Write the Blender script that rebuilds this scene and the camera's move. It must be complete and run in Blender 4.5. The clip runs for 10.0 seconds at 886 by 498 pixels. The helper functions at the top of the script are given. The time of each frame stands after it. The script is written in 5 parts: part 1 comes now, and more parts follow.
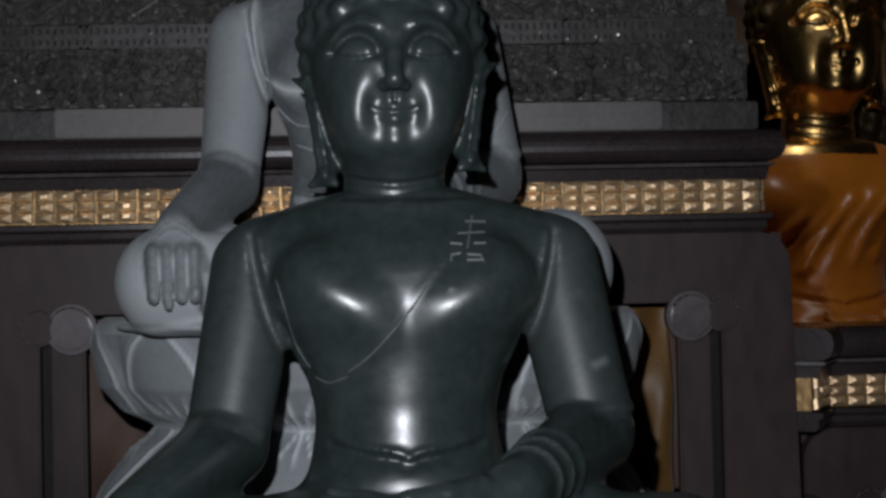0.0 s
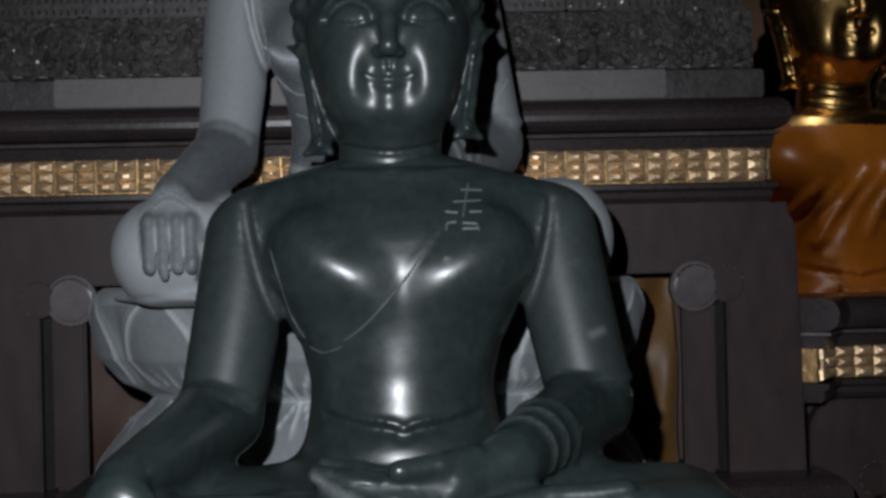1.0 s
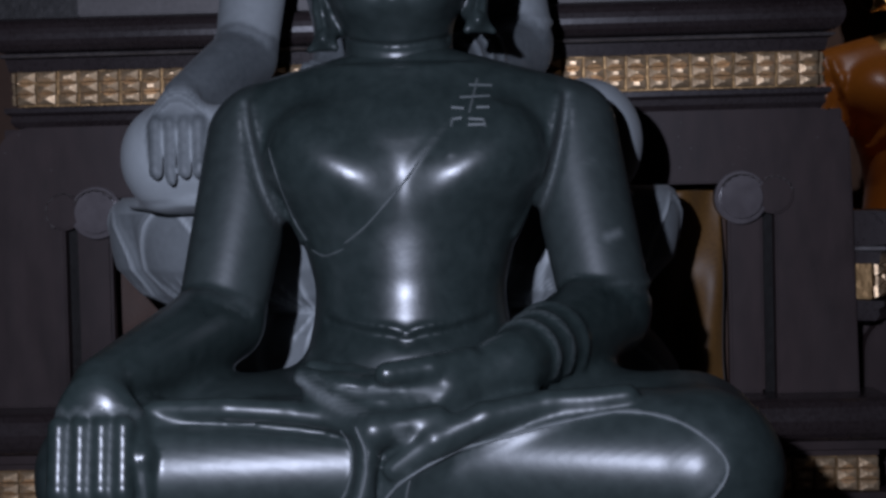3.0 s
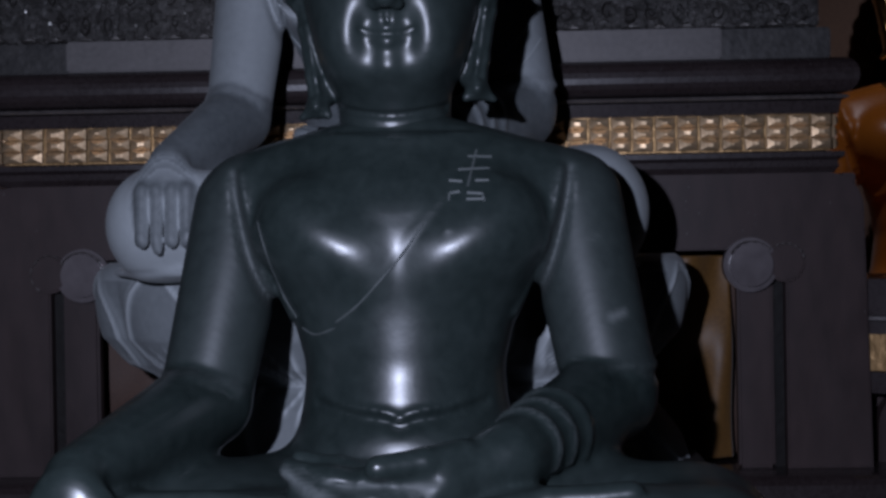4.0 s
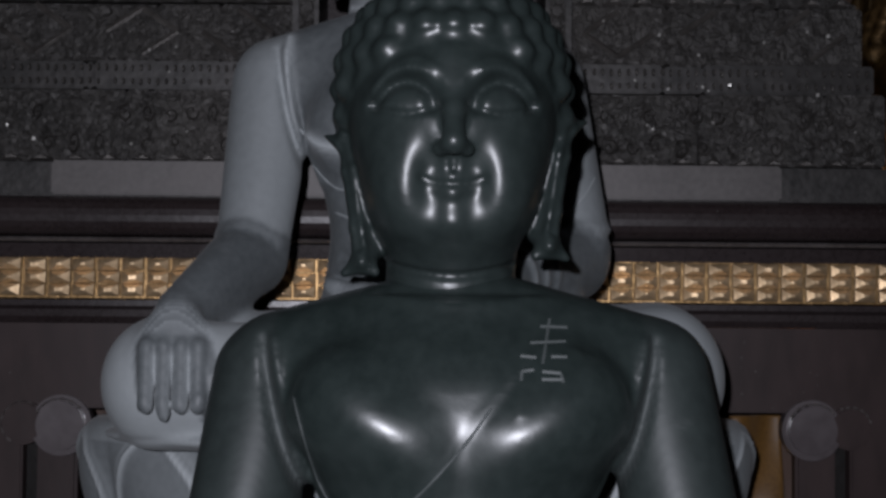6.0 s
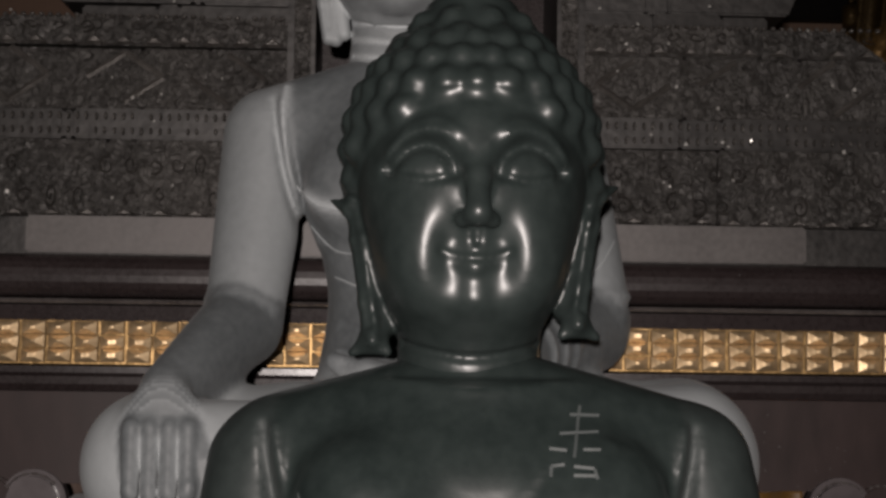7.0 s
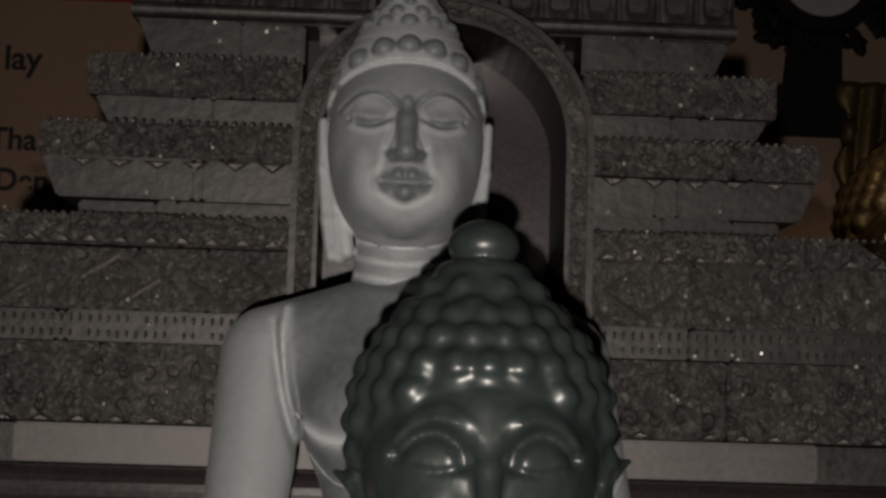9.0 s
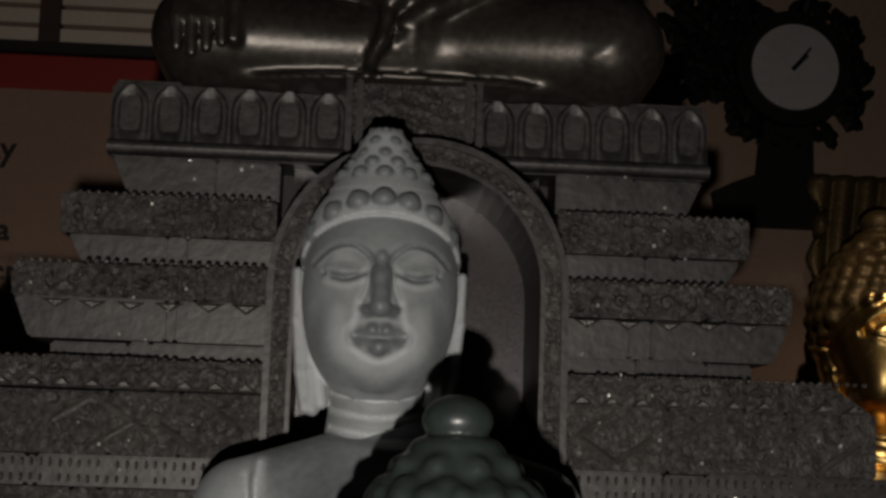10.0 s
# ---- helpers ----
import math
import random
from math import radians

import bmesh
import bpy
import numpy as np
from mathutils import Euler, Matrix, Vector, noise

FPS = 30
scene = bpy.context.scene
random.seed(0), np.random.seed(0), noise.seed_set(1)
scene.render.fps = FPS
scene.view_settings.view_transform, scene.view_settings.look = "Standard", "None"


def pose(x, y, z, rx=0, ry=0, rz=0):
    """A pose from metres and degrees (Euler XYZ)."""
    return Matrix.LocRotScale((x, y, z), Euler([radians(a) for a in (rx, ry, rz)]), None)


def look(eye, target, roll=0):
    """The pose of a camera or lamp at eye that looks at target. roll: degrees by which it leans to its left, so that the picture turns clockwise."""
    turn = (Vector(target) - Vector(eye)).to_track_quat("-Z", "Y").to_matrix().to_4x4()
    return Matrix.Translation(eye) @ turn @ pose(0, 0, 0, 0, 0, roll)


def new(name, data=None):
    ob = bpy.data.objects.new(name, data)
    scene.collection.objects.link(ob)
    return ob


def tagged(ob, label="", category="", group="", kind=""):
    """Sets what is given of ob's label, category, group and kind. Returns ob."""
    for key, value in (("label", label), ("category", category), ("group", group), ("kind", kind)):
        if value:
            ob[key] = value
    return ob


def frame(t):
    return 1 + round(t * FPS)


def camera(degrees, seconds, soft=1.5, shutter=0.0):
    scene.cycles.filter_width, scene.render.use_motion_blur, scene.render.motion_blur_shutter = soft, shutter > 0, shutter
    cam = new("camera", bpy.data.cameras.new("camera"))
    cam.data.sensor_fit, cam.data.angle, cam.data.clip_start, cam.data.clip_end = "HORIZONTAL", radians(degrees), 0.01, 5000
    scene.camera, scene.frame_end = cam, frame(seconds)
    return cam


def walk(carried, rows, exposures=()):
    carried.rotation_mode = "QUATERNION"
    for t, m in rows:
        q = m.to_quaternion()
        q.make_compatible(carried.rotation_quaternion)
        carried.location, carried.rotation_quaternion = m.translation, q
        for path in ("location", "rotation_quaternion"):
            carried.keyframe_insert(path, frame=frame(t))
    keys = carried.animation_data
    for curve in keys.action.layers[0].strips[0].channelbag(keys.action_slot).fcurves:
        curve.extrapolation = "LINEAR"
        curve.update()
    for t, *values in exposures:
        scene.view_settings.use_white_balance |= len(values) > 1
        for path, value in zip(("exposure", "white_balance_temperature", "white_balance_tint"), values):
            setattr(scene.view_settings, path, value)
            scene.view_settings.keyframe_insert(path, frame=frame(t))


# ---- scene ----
cam = camera(33.3, 10.0, soft=3.1)
PATH = [
    (0, (-0.007, -3.413, 1.142), (0.103, -1.416, 1.189), -1.2),
    (0.5, (-0.007, -3.411, 1.146), (0.093, -1.414, 1.18), -1.3),
    (1, (0.038, -3.388, 1.132), (0.119, -1.39, 1.145), -1.3),
    (1.5, (0.067, -3.375, 1.105), (0.105, -1.376, 1.085), -1.4),
    (2, (0.098, -3.35, 1.045), (0.104, -1.35, 0.999), -1.4),
    (3.3, (0.247, -3.248, 1.059), (0.167, -1.25, 1.002), -1.3),
    (3.5, (0.262, -3.238, 1.079), (0.182, -1.24, 1.034), -1.2),
    (4, (0.221, -3.151, 1.122), (0.146, -1.152, 1.108), -1.0),
    (4.5, (0.164, -3.044, 1.146), (0.116, -1.045, 1.178), -0.5),
    (5, (0.114, -2.984, 1.173), (0.091, -0.985, 1.237), 0.0),
    (5.5, (0.064, -2.913, 1.197), (0.065, -0.915, 1.289), 0.4),
    (5.7, (0.048, -2.887, 1.226), (0.057, -0.889, 1.32), 0.4),
    (6.8, (-0.032, -2.658, 1.309), (0.021, -0.662, 1.422), 0.8),
    (7, (-0.042, -2.645, 1.327), (0.022, -0.65, 1.464), 0.8),
    (7.5, (-0.059, -2.63, 1.397), (0.004, -0.637, 1.551), 0.9),
    (8, (-0.066, -2.618, 1.499), (-0.005, -0.626, 1.664), 1.3),
    (8.5, (-0.075, -2.613, 1.57), (-0.008, -0.623, 1.759), 1.6),
    (9, (-0.071, -2.597, 1.608), (0.006, -0.609, 1.818), 1.8),
    (9.5, (-0.056, -2.6, 1.684), (0.047, -0.618, 1.933), 1.9),
    (10, (-0.077, -2.613, 1.752), (0.032, -0.638, 2.046), 1.9),
]
EXPOSURES = [(0, 0.59, 5800, 11), (1, 0.68, 5800, 11), (2, 0.66, 5600, 12), (3.4, 0.34, 5100, 22), (4.5, 0.24, 5300, 21), (5.4, 0.32, 5850, 16),
             (5.7, 0.35, 5600, 16), (6.8, 0.85, 6800, 18), (7.5, 0.9, 6900, 18), (8.5, 0.85, 6980, 14), (9.2, 0.88, 7020, 13), (10, 0.83, 6920, 12)]
walk(cam, [(t, look(e, g, r)) for t, e, g, r in PATH], EXPOSURES)

# ---- light ----
world = bpy.data.worlds.new("dim_hall")
world.use_nodes = True
wn = world.node_tree.nodes["Background"]
wn.inputs[0].default_value = (0.75, 0.85, 1.0, 1)
wn.inputs[1].default_value = 0.125
scene.world = world

lamp = bpy.data.lights.new("hand_torch", "SPOT")
lamp.energy = 148
lamp.color = (1.0, 0.97, 0.93)
lamp.shadow_soft_size = 0.02
lamp.spot_size, lamp.spot_blend = radians(92), 1.0
torch = new("hand_torch", lamp)
torch.matrix_world = look((-0.13, -3.22, 1.38), (0.0, 0, 1.15))
bulb = bpy.data.lights.new("ceiling_spotlight", "SPOT")
bulb.energy, bulb.color, bulb.shadow_soft_size = 80, (1.0, 0.86, 0.7), 0.05
bulb.spot_size, bulb.spot_blend = radians(42), 0.8
new("ceiling_spotlight", bulb).matrix_world = look((1.7, 1.6, 4.9), (2.35, 4.0, 1.8))


# ---- materials ----
def material(name, dark, light, rough=0.5, metal=0.0, grain=60, patch=5, bump=0.1, bump_scale=90,
             rough_var=0.12, pale=None, sheen=0.0, coat=0.0, island=0.0, spec=0.5, anis_z=1.0, specks=0.0):
    m = bpy.data.materials.new(name)
    m.use_nodes = True
    nt = m.node_tree
    n, l = nt.nodes, nt.links
    b = n["Principled BSDF"]
    co = n.new("ShaderNodeTexCoord")
    mp = n.new("ShaderNodeMapping")
    mp.inputs["Scale"].default_value = (1, 1, anis_z)
    l.new(co.outputs["Object"], mp.inputs[0])

    def nz(scale, detail=4):
        t = n.new("ShaderNodeTexNoise")
        t.inputs["Scale"].default_value = scale
        t.inputs["Detail"].default_value = detail
        l.new(mp.outputs[0], t.inputs["Vector"])
        return t.outputs["Fac"]
    big, small = nz(patch, 5), nz(grain, 6)
    mid = n.new("ShaderNodeMath")
    mid.operation = "MULTIPLY_ADD"
    l.new(small, mid.inputs[0])
    mid.inputs[1].default_value = 0.5
    half = n.new("ShaderNodeMath")
    half.operation = "MULTIPLY"
    l.new(big, half.inputs[0])
    half.inputs[1].default_value = 0.5
    l.new(half.outputs[0], mid.inputs[2])
    ramp = n.new("ShaderNodeValToRGB")
    ramp.color_ramp.elements[0].position, ramp.color_ramp.elements[1].position = 0.32, 0.68
    ramp.color_ramp.elements[0].color = (*dark, 1)
    ramp.color_ramp.elements[1].color = (*light, 1)
    l.new(mid.outputs[0], ramp.inputs[0])
    col = ramp.outputs[0]
    if island:
        oi = n.new("ShaderNodeObjectInfo")
        hs = n.new("ShaderNodeHueSaturation")
        mr = n.new("ShaderNodeMapRange")
        mr.inputs["To Min"].default_value, mr.inputs["To Max"].default_value = 1 - island, 1 + island
        l.new(oi.outputs["Random"], mr.inputs["Value"])
        l.new(mr.outputs[0], hs.inputs["Value"])
        l.new(col, hs.inputs["Color"])
        col = hs.outputs[0]
    if pale:
        at = n.new("ShaderNodeAttribute")
        at.attribute_name = "pale"
        mx = n.new("ShaderNodeMix")
        mx.data_type = "RGBA"
        l.new(at.outputs["Fac"], mx.inputs["Factor"])
        l.new(col, mx.inputs["A"])
        mx.inputs["B"].default_value = (*pale, 1)
        col = mx.outputs["Result"]
    if specks:
        vo = n.new("ShaderNodeTexVoronoi")
        vo.inputs["Scale"].default_value = 55
        l.new(co.outputs["Object"], vo.inputs["Vector"])
        dot = n.new("ShaderNodeMapRange")
        dot.inputs["From Min"].default_value, dot.inputs["From Max"].default_value = 0.11, 0.05
        l.new(vo.outputs["Distance"], dot.inputs["Value"])
        some = n.new("ShaderNodeMapRange")
        some.inputs["From Min"].default_value, some.inputs["From Max"].default_value = 0.58, 0.66
        l.new(nz(9, 3), some.inputs["Value"])
        both = n.new("ShaderNodeMath")
        both.operation = "MULTIPLY"
        l.new(dot.outputs[0], both.inputs[0])
        l.new(some.outputs[0], both.inputs[1])
        film = n.new("ShaderNodeMapRange")
        film.inputs["From Min"].default_value, film.inputs["From Max"].default_value = 0.45, 0.8
        film.inputs["To Max"].default_value = 0.15
        l.new(nz(3.2, 6), film.inputs["Value"])
        most = n.new("ShaderNodeMath")
        most.operation = "MAXIMUM"
        l.new(both.outputs[0], most.inputs[0])
        l.new(film.outputs[0], most.inputs[1])
        dx = n.new("ShaderNodeMix")
        dx.data_type = "RGBA"
        l.new(most.outputs[0], dx.inputs["Factor"])
        l.new(col, dx.inputs["A"])
        dx.inputs["B"].default_value = (specks, specks * 0.93, specks * 0.9, 1)
        col = dx.outputs["Result"]
    l.new(col, b.inputs["Base Color"])
    rr = n.new("ShaderNodeMapRange")
    rr.inputs["To Min"].default_value, rr.inputs["To Max"].default_value = max(rough - rough_var, 0.03), rough + rough_var
    l.new(mid.outputs[0], rr.inputs["Value"])
    if pale:
        dull = n.new("ShaderNodeMath")
        dull.operation = "MULTIPLY_ADD"
        l.new(at.outputs["Fac"], dull.inputs[0])
        dull.inputs[1].default_value = 2.2
        l.new(rr.outputs[0], dull.inputs[2])
        cap = n.new("ShaderNodeMath")
        cap.operation = "MINIMUM"
        cap.inputs[1].default_value = 0.62
        l.new(dull.outputs[0], cap.inputs[0])
        l.new(cap.outputs[0], b.inputs["Roughness"])
    else:
        l.new(rr.outputs[0], b.inputs["Roughness"])
    b.inputs["Metallic"].default_value = metal
    b.inputs["Specular IOR Level"].default_value = spec
    b.inputs["Sheen Weight"].default_value = sheen
    b.inputs["Sheen Roughness"].default_value = 0.4
    b.inputs["Coat Weight"].default_value = coat
    b.inputs["Coat Roughness"].default_value = 0.12
    if bump:
        bp = n.new("ShaderNodeBump")
        bp.inputs["Strength"].default_value = bump
        bp.inputs["Distance"].default_value = 0.01
        l.new(nz(bump_scale, 5), bp.inputs["Height"])
        l.new(bp.outputs[0], b.inputs["Normal"])
    return m


def carved_material(name, dark, light, scale=38, depth=0.9, metal=0.35, rough=0.42):
    """Beaten and carved pewter sheet: cell pattern, scrolls and dust in the grooves."""
    m = material(name, dark, light, rough, metal, 140, 6, 0)
    nt = m.node_tree
    n, l = nt.nodes, nt.links
    b = n["Principled BSDF"]
    co = n.new("ShaderNodeTexCoord")
    wob = n.new("ShaderNodeTexNoise")
    wob.inputs["Scale"].default_value = 14
    add = n.new("ShaderNodeVectorMath")
    add.operation = "MULTIPLY_ADD"
    l.new(co.outputs["Object"], wob.inputs["Vector"])
    l.new(wob.outputs["Color"], add.inputs[0])
    add.inputs[1].default_value = (0.05, 0.05, 0.05)
    l.new(co.outputs["Object"], add.inputs[2])
    v = n.new("ShaderNodeTexVoronoi")
    v.feature = "SMOOTH_F1"
    v.inputs["Scale"].default_value = scale
    l.new(add.outputs[0], v.inputs["Vector"])
    w = n.new("ShaderNodeTexNoise")
    w.inputs["Scale"].default_value = scale * 1.7
    w.inputs["Detail"].default_value = 6
    w.inputs["Distortion"].default_value = 1.5
    l.new(co.outputs["Object"], w.inputs["Vector"])
    sm = n.new("ShaderNodeMath")
    sm.operation = "ADD"
    l.new(v.outputs["Distance"], sm.inputs[0])
    l.new(w.outputs["Fac"], sm.inputs[1])
    bp = n.new("ShaderNodeBump")
    bp.inputs["Strength"].default_value = depth
    bp.inputs["Distance"].default_value = 0.012
    l.new(sm.outputs[0], bp.inputs["Height"])
    l.new(bp.outputs[0], b.inputs["Normal"])
    return m


M_JADE = material("dark_green_stone", (0.014, 0.0205, 0.0195), (0.029, 0.039, 0.037), 0.29, 0, 45, 4, 0.03, 30, 0.05, pale=(0.135, 0.147, 0.147), spec=0.55)
M_PALE = material("pale_grey_stone", (0.082, 0.092, 0.096), (0.140, 0.153, 0.158), 0.52, 0, 70, 5, 0.03, 60, 0.06, pale=(0.48, 0.51, 0.52), sheen=0.06)
M_BRONZE = material("dark_bronze", (0.026, 0.023, 0.020), (0.060, 0.052, 0.044), 0.34, 0.6, 60, 5, 0.05, 40)
M_GOLD = material("polished_gold", (0.5, 0.32, 0.11), (0.75, 0.50, 0.19), 0.30, 1.0, 40, 6, 0.06, 20, 0.08)
M_GILT = material("gilt_stud", (0.36, 0.24, 0.125), (0.82, 0.61, 0.37), 0.42, 0.7, 90, 20, 0.12, 120, 0.12, island=0.2)
M_GILT_DIM = material("old_gilding", (0.20, 0.12, 0.045), (0.44, 0.28, 0.12), 0.4, 0.7, 60, 4, 0.3, 40)
M_ROBE = material("orange_satin", (0.34, 0.105, 0.006), (0.52, 0.18, 0.012), 0.36, 0.0, 160, 4, 0.05, 50, sheen=0.2)
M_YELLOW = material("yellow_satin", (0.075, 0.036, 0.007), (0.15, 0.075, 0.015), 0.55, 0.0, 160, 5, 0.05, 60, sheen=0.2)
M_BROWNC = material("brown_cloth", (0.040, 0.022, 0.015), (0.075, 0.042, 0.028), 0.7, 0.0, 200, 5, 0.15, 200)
M_LACQ = material("dark_lacquered_wood", (0.016, 0.011, 0.011), (0.033, 0.025, 0.025), 0.28, 0.0, 120, 4, 0.03, 40, 0.08, coat=0.35, specks=0.09)
M_LACQ2 = material("brown_lacquered_wood", (0.016, 0.0098, 0.0092), (0.040, 0.025, 0.0235), 0.50, 0.0, 26, 2.2, 0.03, 25, 0.1, spec=0.25, anis_z=0.35, specks=0.09)
M_SCREEN = material("tarnished_gilding", (0.05, 0.032, 0.012), (0.17, 0.11, 0.045), 0.5, 0.6, 60, 4, 0.3, 40)
# lacquer lightened to paint in the gloss on the cloud heads
M_CLOUD = material("lit_carved_lacquer", (0.058, 0.048, 0.050), (0.092, 0.078, 0.081), 0.33, 0.0, 35, 7, 0.03, 30, 0.1, coat=0.3)
# dusty fillet colour, also used for the painted glints on the cloud heads
M_DUST_GLINT = material("dusty_lacquer_edge_and_glint", (0.05, 0.042, 0.04), (0.14, 0.125, 0.12), 0.5, 0.0, 160, 12, 0.2, 90)
# near-black wood with shade put into its colour: slab, throne core, window rail
M_SHADE = material("shade_dark_wood", (0.008, 0.006, 0.005), (0.016, 0.012, 0.010), 0.7, 0.0, 60, 4, 0.1)
M_PEWTER = carved_material("carved_pewter", (0.018, 0.0168, 0.0155), (0.070, 0.065, 0.060), depth=0.8)
M_PEWTER2 = material("plain_pewter", (0.011, 0.0102, 0.0095), (0.040, 0.037, 0.0345), 0.46, 0.3, 70, 14, 0.12, 50)
M_STRIP = material("dull_grey_strip", (0.050, 0.045, 0.043), (0.105, 0.096, 0.092), 0.5, 0.2, 90, 7, 0.05, 30)
M_CHIP = material("mirror_chip", (0.35, 0.34, 0.32), (0.5, 0.49, 0.46), 0.3, 0.3, 60, 4, 0)
M_RELIEF = material("rubbed_pewter", (0.042, 0.038, 0.035), (0.13, 0.12, 0.11), 0.38, 0.4, 200, 25, 0.3, 200)
M_WALL = material("tan_plaster", (0.20, 0.13, 0.095), (0.27, 0.18, 0.13), 0.8, 0.0, 40, 1.5, 0.15, 60)
M_WALLG = material("grey_plaster", (0.2, 0.18, 0.15), (0.28, 0.25, 0.21), 0.85, 0.0, 40, 1.5, 0.15, 60)
M_FLOOR = material("worn_floor_stone", (0.10, 0.09, 0.08), (0.17, 0.15, 0.13), 0.4, 0.0, 30, 1.5, 0.1, 40)
M_CEIL = material("dark_timber", (0.03, 0.02, 0.015), (0.06, 0.04, 0.03), 0.7, 0.0, 30, 1.5, 0.1, 40)
M_BANNER = material("tan_banner_vinyl", (0.27, 0.165, 0.115), (0.33, 0.205, 0.145), 0.6, 0.0, 60, 2, 0.03)
M_RED = material("red_border", (0.24, 0.012, 0.008), (0.31, 0.02, 0.012), 0.55, 0.0, 60, 2, 0.03)
M_CREAM = material("cream_slat", (0.55, 0.46, 0.38), (0.68, 0.58, 0.48), 0.6, 0.0, 60, 2, 0.05)
M_INK = material("black_ink", (0.01, 0.008, 0.007), (0.016, 0.012, 0.01), 0.6, 0.0, 60, 2, 0)
M_CLOCK = material("black_carved_wood_and_slot_shade", (0.004, 0.0035, 0.003), (0.009, 0.007, 0.006), 0.6, 0.0, 60, 6, 0.2, 40, spec=0.2)
M_DIAL = material("dim_white_dial", (0.30, 0.285, 0.285), (0.36, 0.345, 0.345), 0.5, 0.0, 30, 3, 0)
M_DHAND = material("dark_pointer", (0.03, 0.03, 0.03), (0.05, 0.05, 0.05), 0.5, 0.0, 30, 3, 0)


# ---- mesh helpers ----
def mesh_from(name, verts, faces, mat, smooth=False):
    me = bpy.data.meshes.new(name)
    me.from_pydata([tuple(v) for v in verts], [], [tuple(f) for f in faces])
    for m in (mat if isinstance(mat, (list, tuple)) else [mat]):
        me.materials.append(m)
    if smooth:
        me.polygons.foreach_set("use_smooth", [True] * len(me.polygons))
    me.update()
    return me


def part(name, me, parent, label=""):
    ob = new(name, me)
    if parent is not None:
        ob.parent = parent
    if label:
        tagged(ob, label)
    return ob


def bm_mesh(name, bm, mat, smooth=False):
    bmesh.ops.recalc_face_normals(bm, faces=bm.faces)
    me = bpy.data.meshes.new(name)
    bm.to_mesh(me)
    bm.free()
    me.materials.append(mat)
    if smooth:
        me.polygons.foreach_set("use_smooth", [True] * len(me.polygons))
    return me


def box_bm(lo, hi, bevel=0.0, bm=None, seg=2):
    bm = bm or bmesh.new()
    r = bmesh.ops.create_cube(bm, size=1)
    c = [(a + b) / 2 for a, b in zip(lo, hi)]
    s = [b - a for a, b in zip(lo, hi)]
    for v in r["verts"]:
        v.co = Vector([v.co[i] * s[i] + c[i] for i in range(3)])
    if bevel:
        ed = {e for v in r["verts"] for e in v.link_edges}
        bmesh.ops.bevel(bm, geom=list(ed), offset=bevel, segments=seg, affect="EDGES", clamp_overlap=True)
    return bm


def box(name, lo, hi, mat, parent=None, bevel=0.003, label=""):
    return part(name, bm_mesh(name, box_bm(lo, hi, bevel), mat), parent, label)


def sweep(name, profile, plan, mat, parent, label="", wobble=0.0):
    """A moulding: profile of (outward, z) drawn along a plan polyline whose outside lies on its right-hand side."""
    P = [Vector((p[0], p[1])) for p in plan]
    cols = []
    for i, p in enumerate(P):
        ds = []
        if i > 0:
            ds.append((p - P[i - 1]).normalized())
        if i < len(P) - 1:
            ds.append((P[i + 1] - p).normalized())
        ns = [Vector((d.y, -d.x)) for d in ds]
        nrm = sum(ns, Vector((0, 0)))
        nrm = nrm / max(nrm.dot(ns[0]), 0.2) if len(ns) > 1 else ns[0]
        cols.append([(p.x + nrm.x * o, p.y + nrm.y * o, z) for o, z in profile])
    m = len(profile)
    verts = [v for c in cols for v in c]
    faces = []
    for i in range(len(cols) - 1):
        for j in range(m):
            k = (j + 1) % m
            faces.append((i * m + j, (i + 1) * m + j, (i + 1) * m + k, i * m + k))
    faces.append(tuple(range(m))[::-1])
    faces.append(tuple((len(cols) - 1) * m + j for j in range(m)))
    me = mesh_from(name, verts, faces, mat)
    bm = bmesh.new()
    bm.from_mesh(me)
    bmesh.ops.recalc_face_normals(bm, faces=bm.faces)
    bm.to_mesh(me)
    bm.free()
    return part(name, me, parent, label)


def half_round(depth, z0, z1, back=-0.1, n=10, flat=0.0):
    pts = [(back, z0)]
    for i in range(n + 1):
        a = -math.pi / 2 + math.pi * i / n
        pts.append((depth * (max(math.cos(a), 0) ** 0.6), (z0 + z1) / 2 + (z1 - z0) / 2 * math.sin(a)))
    pts.append((back, z1))
    return pts


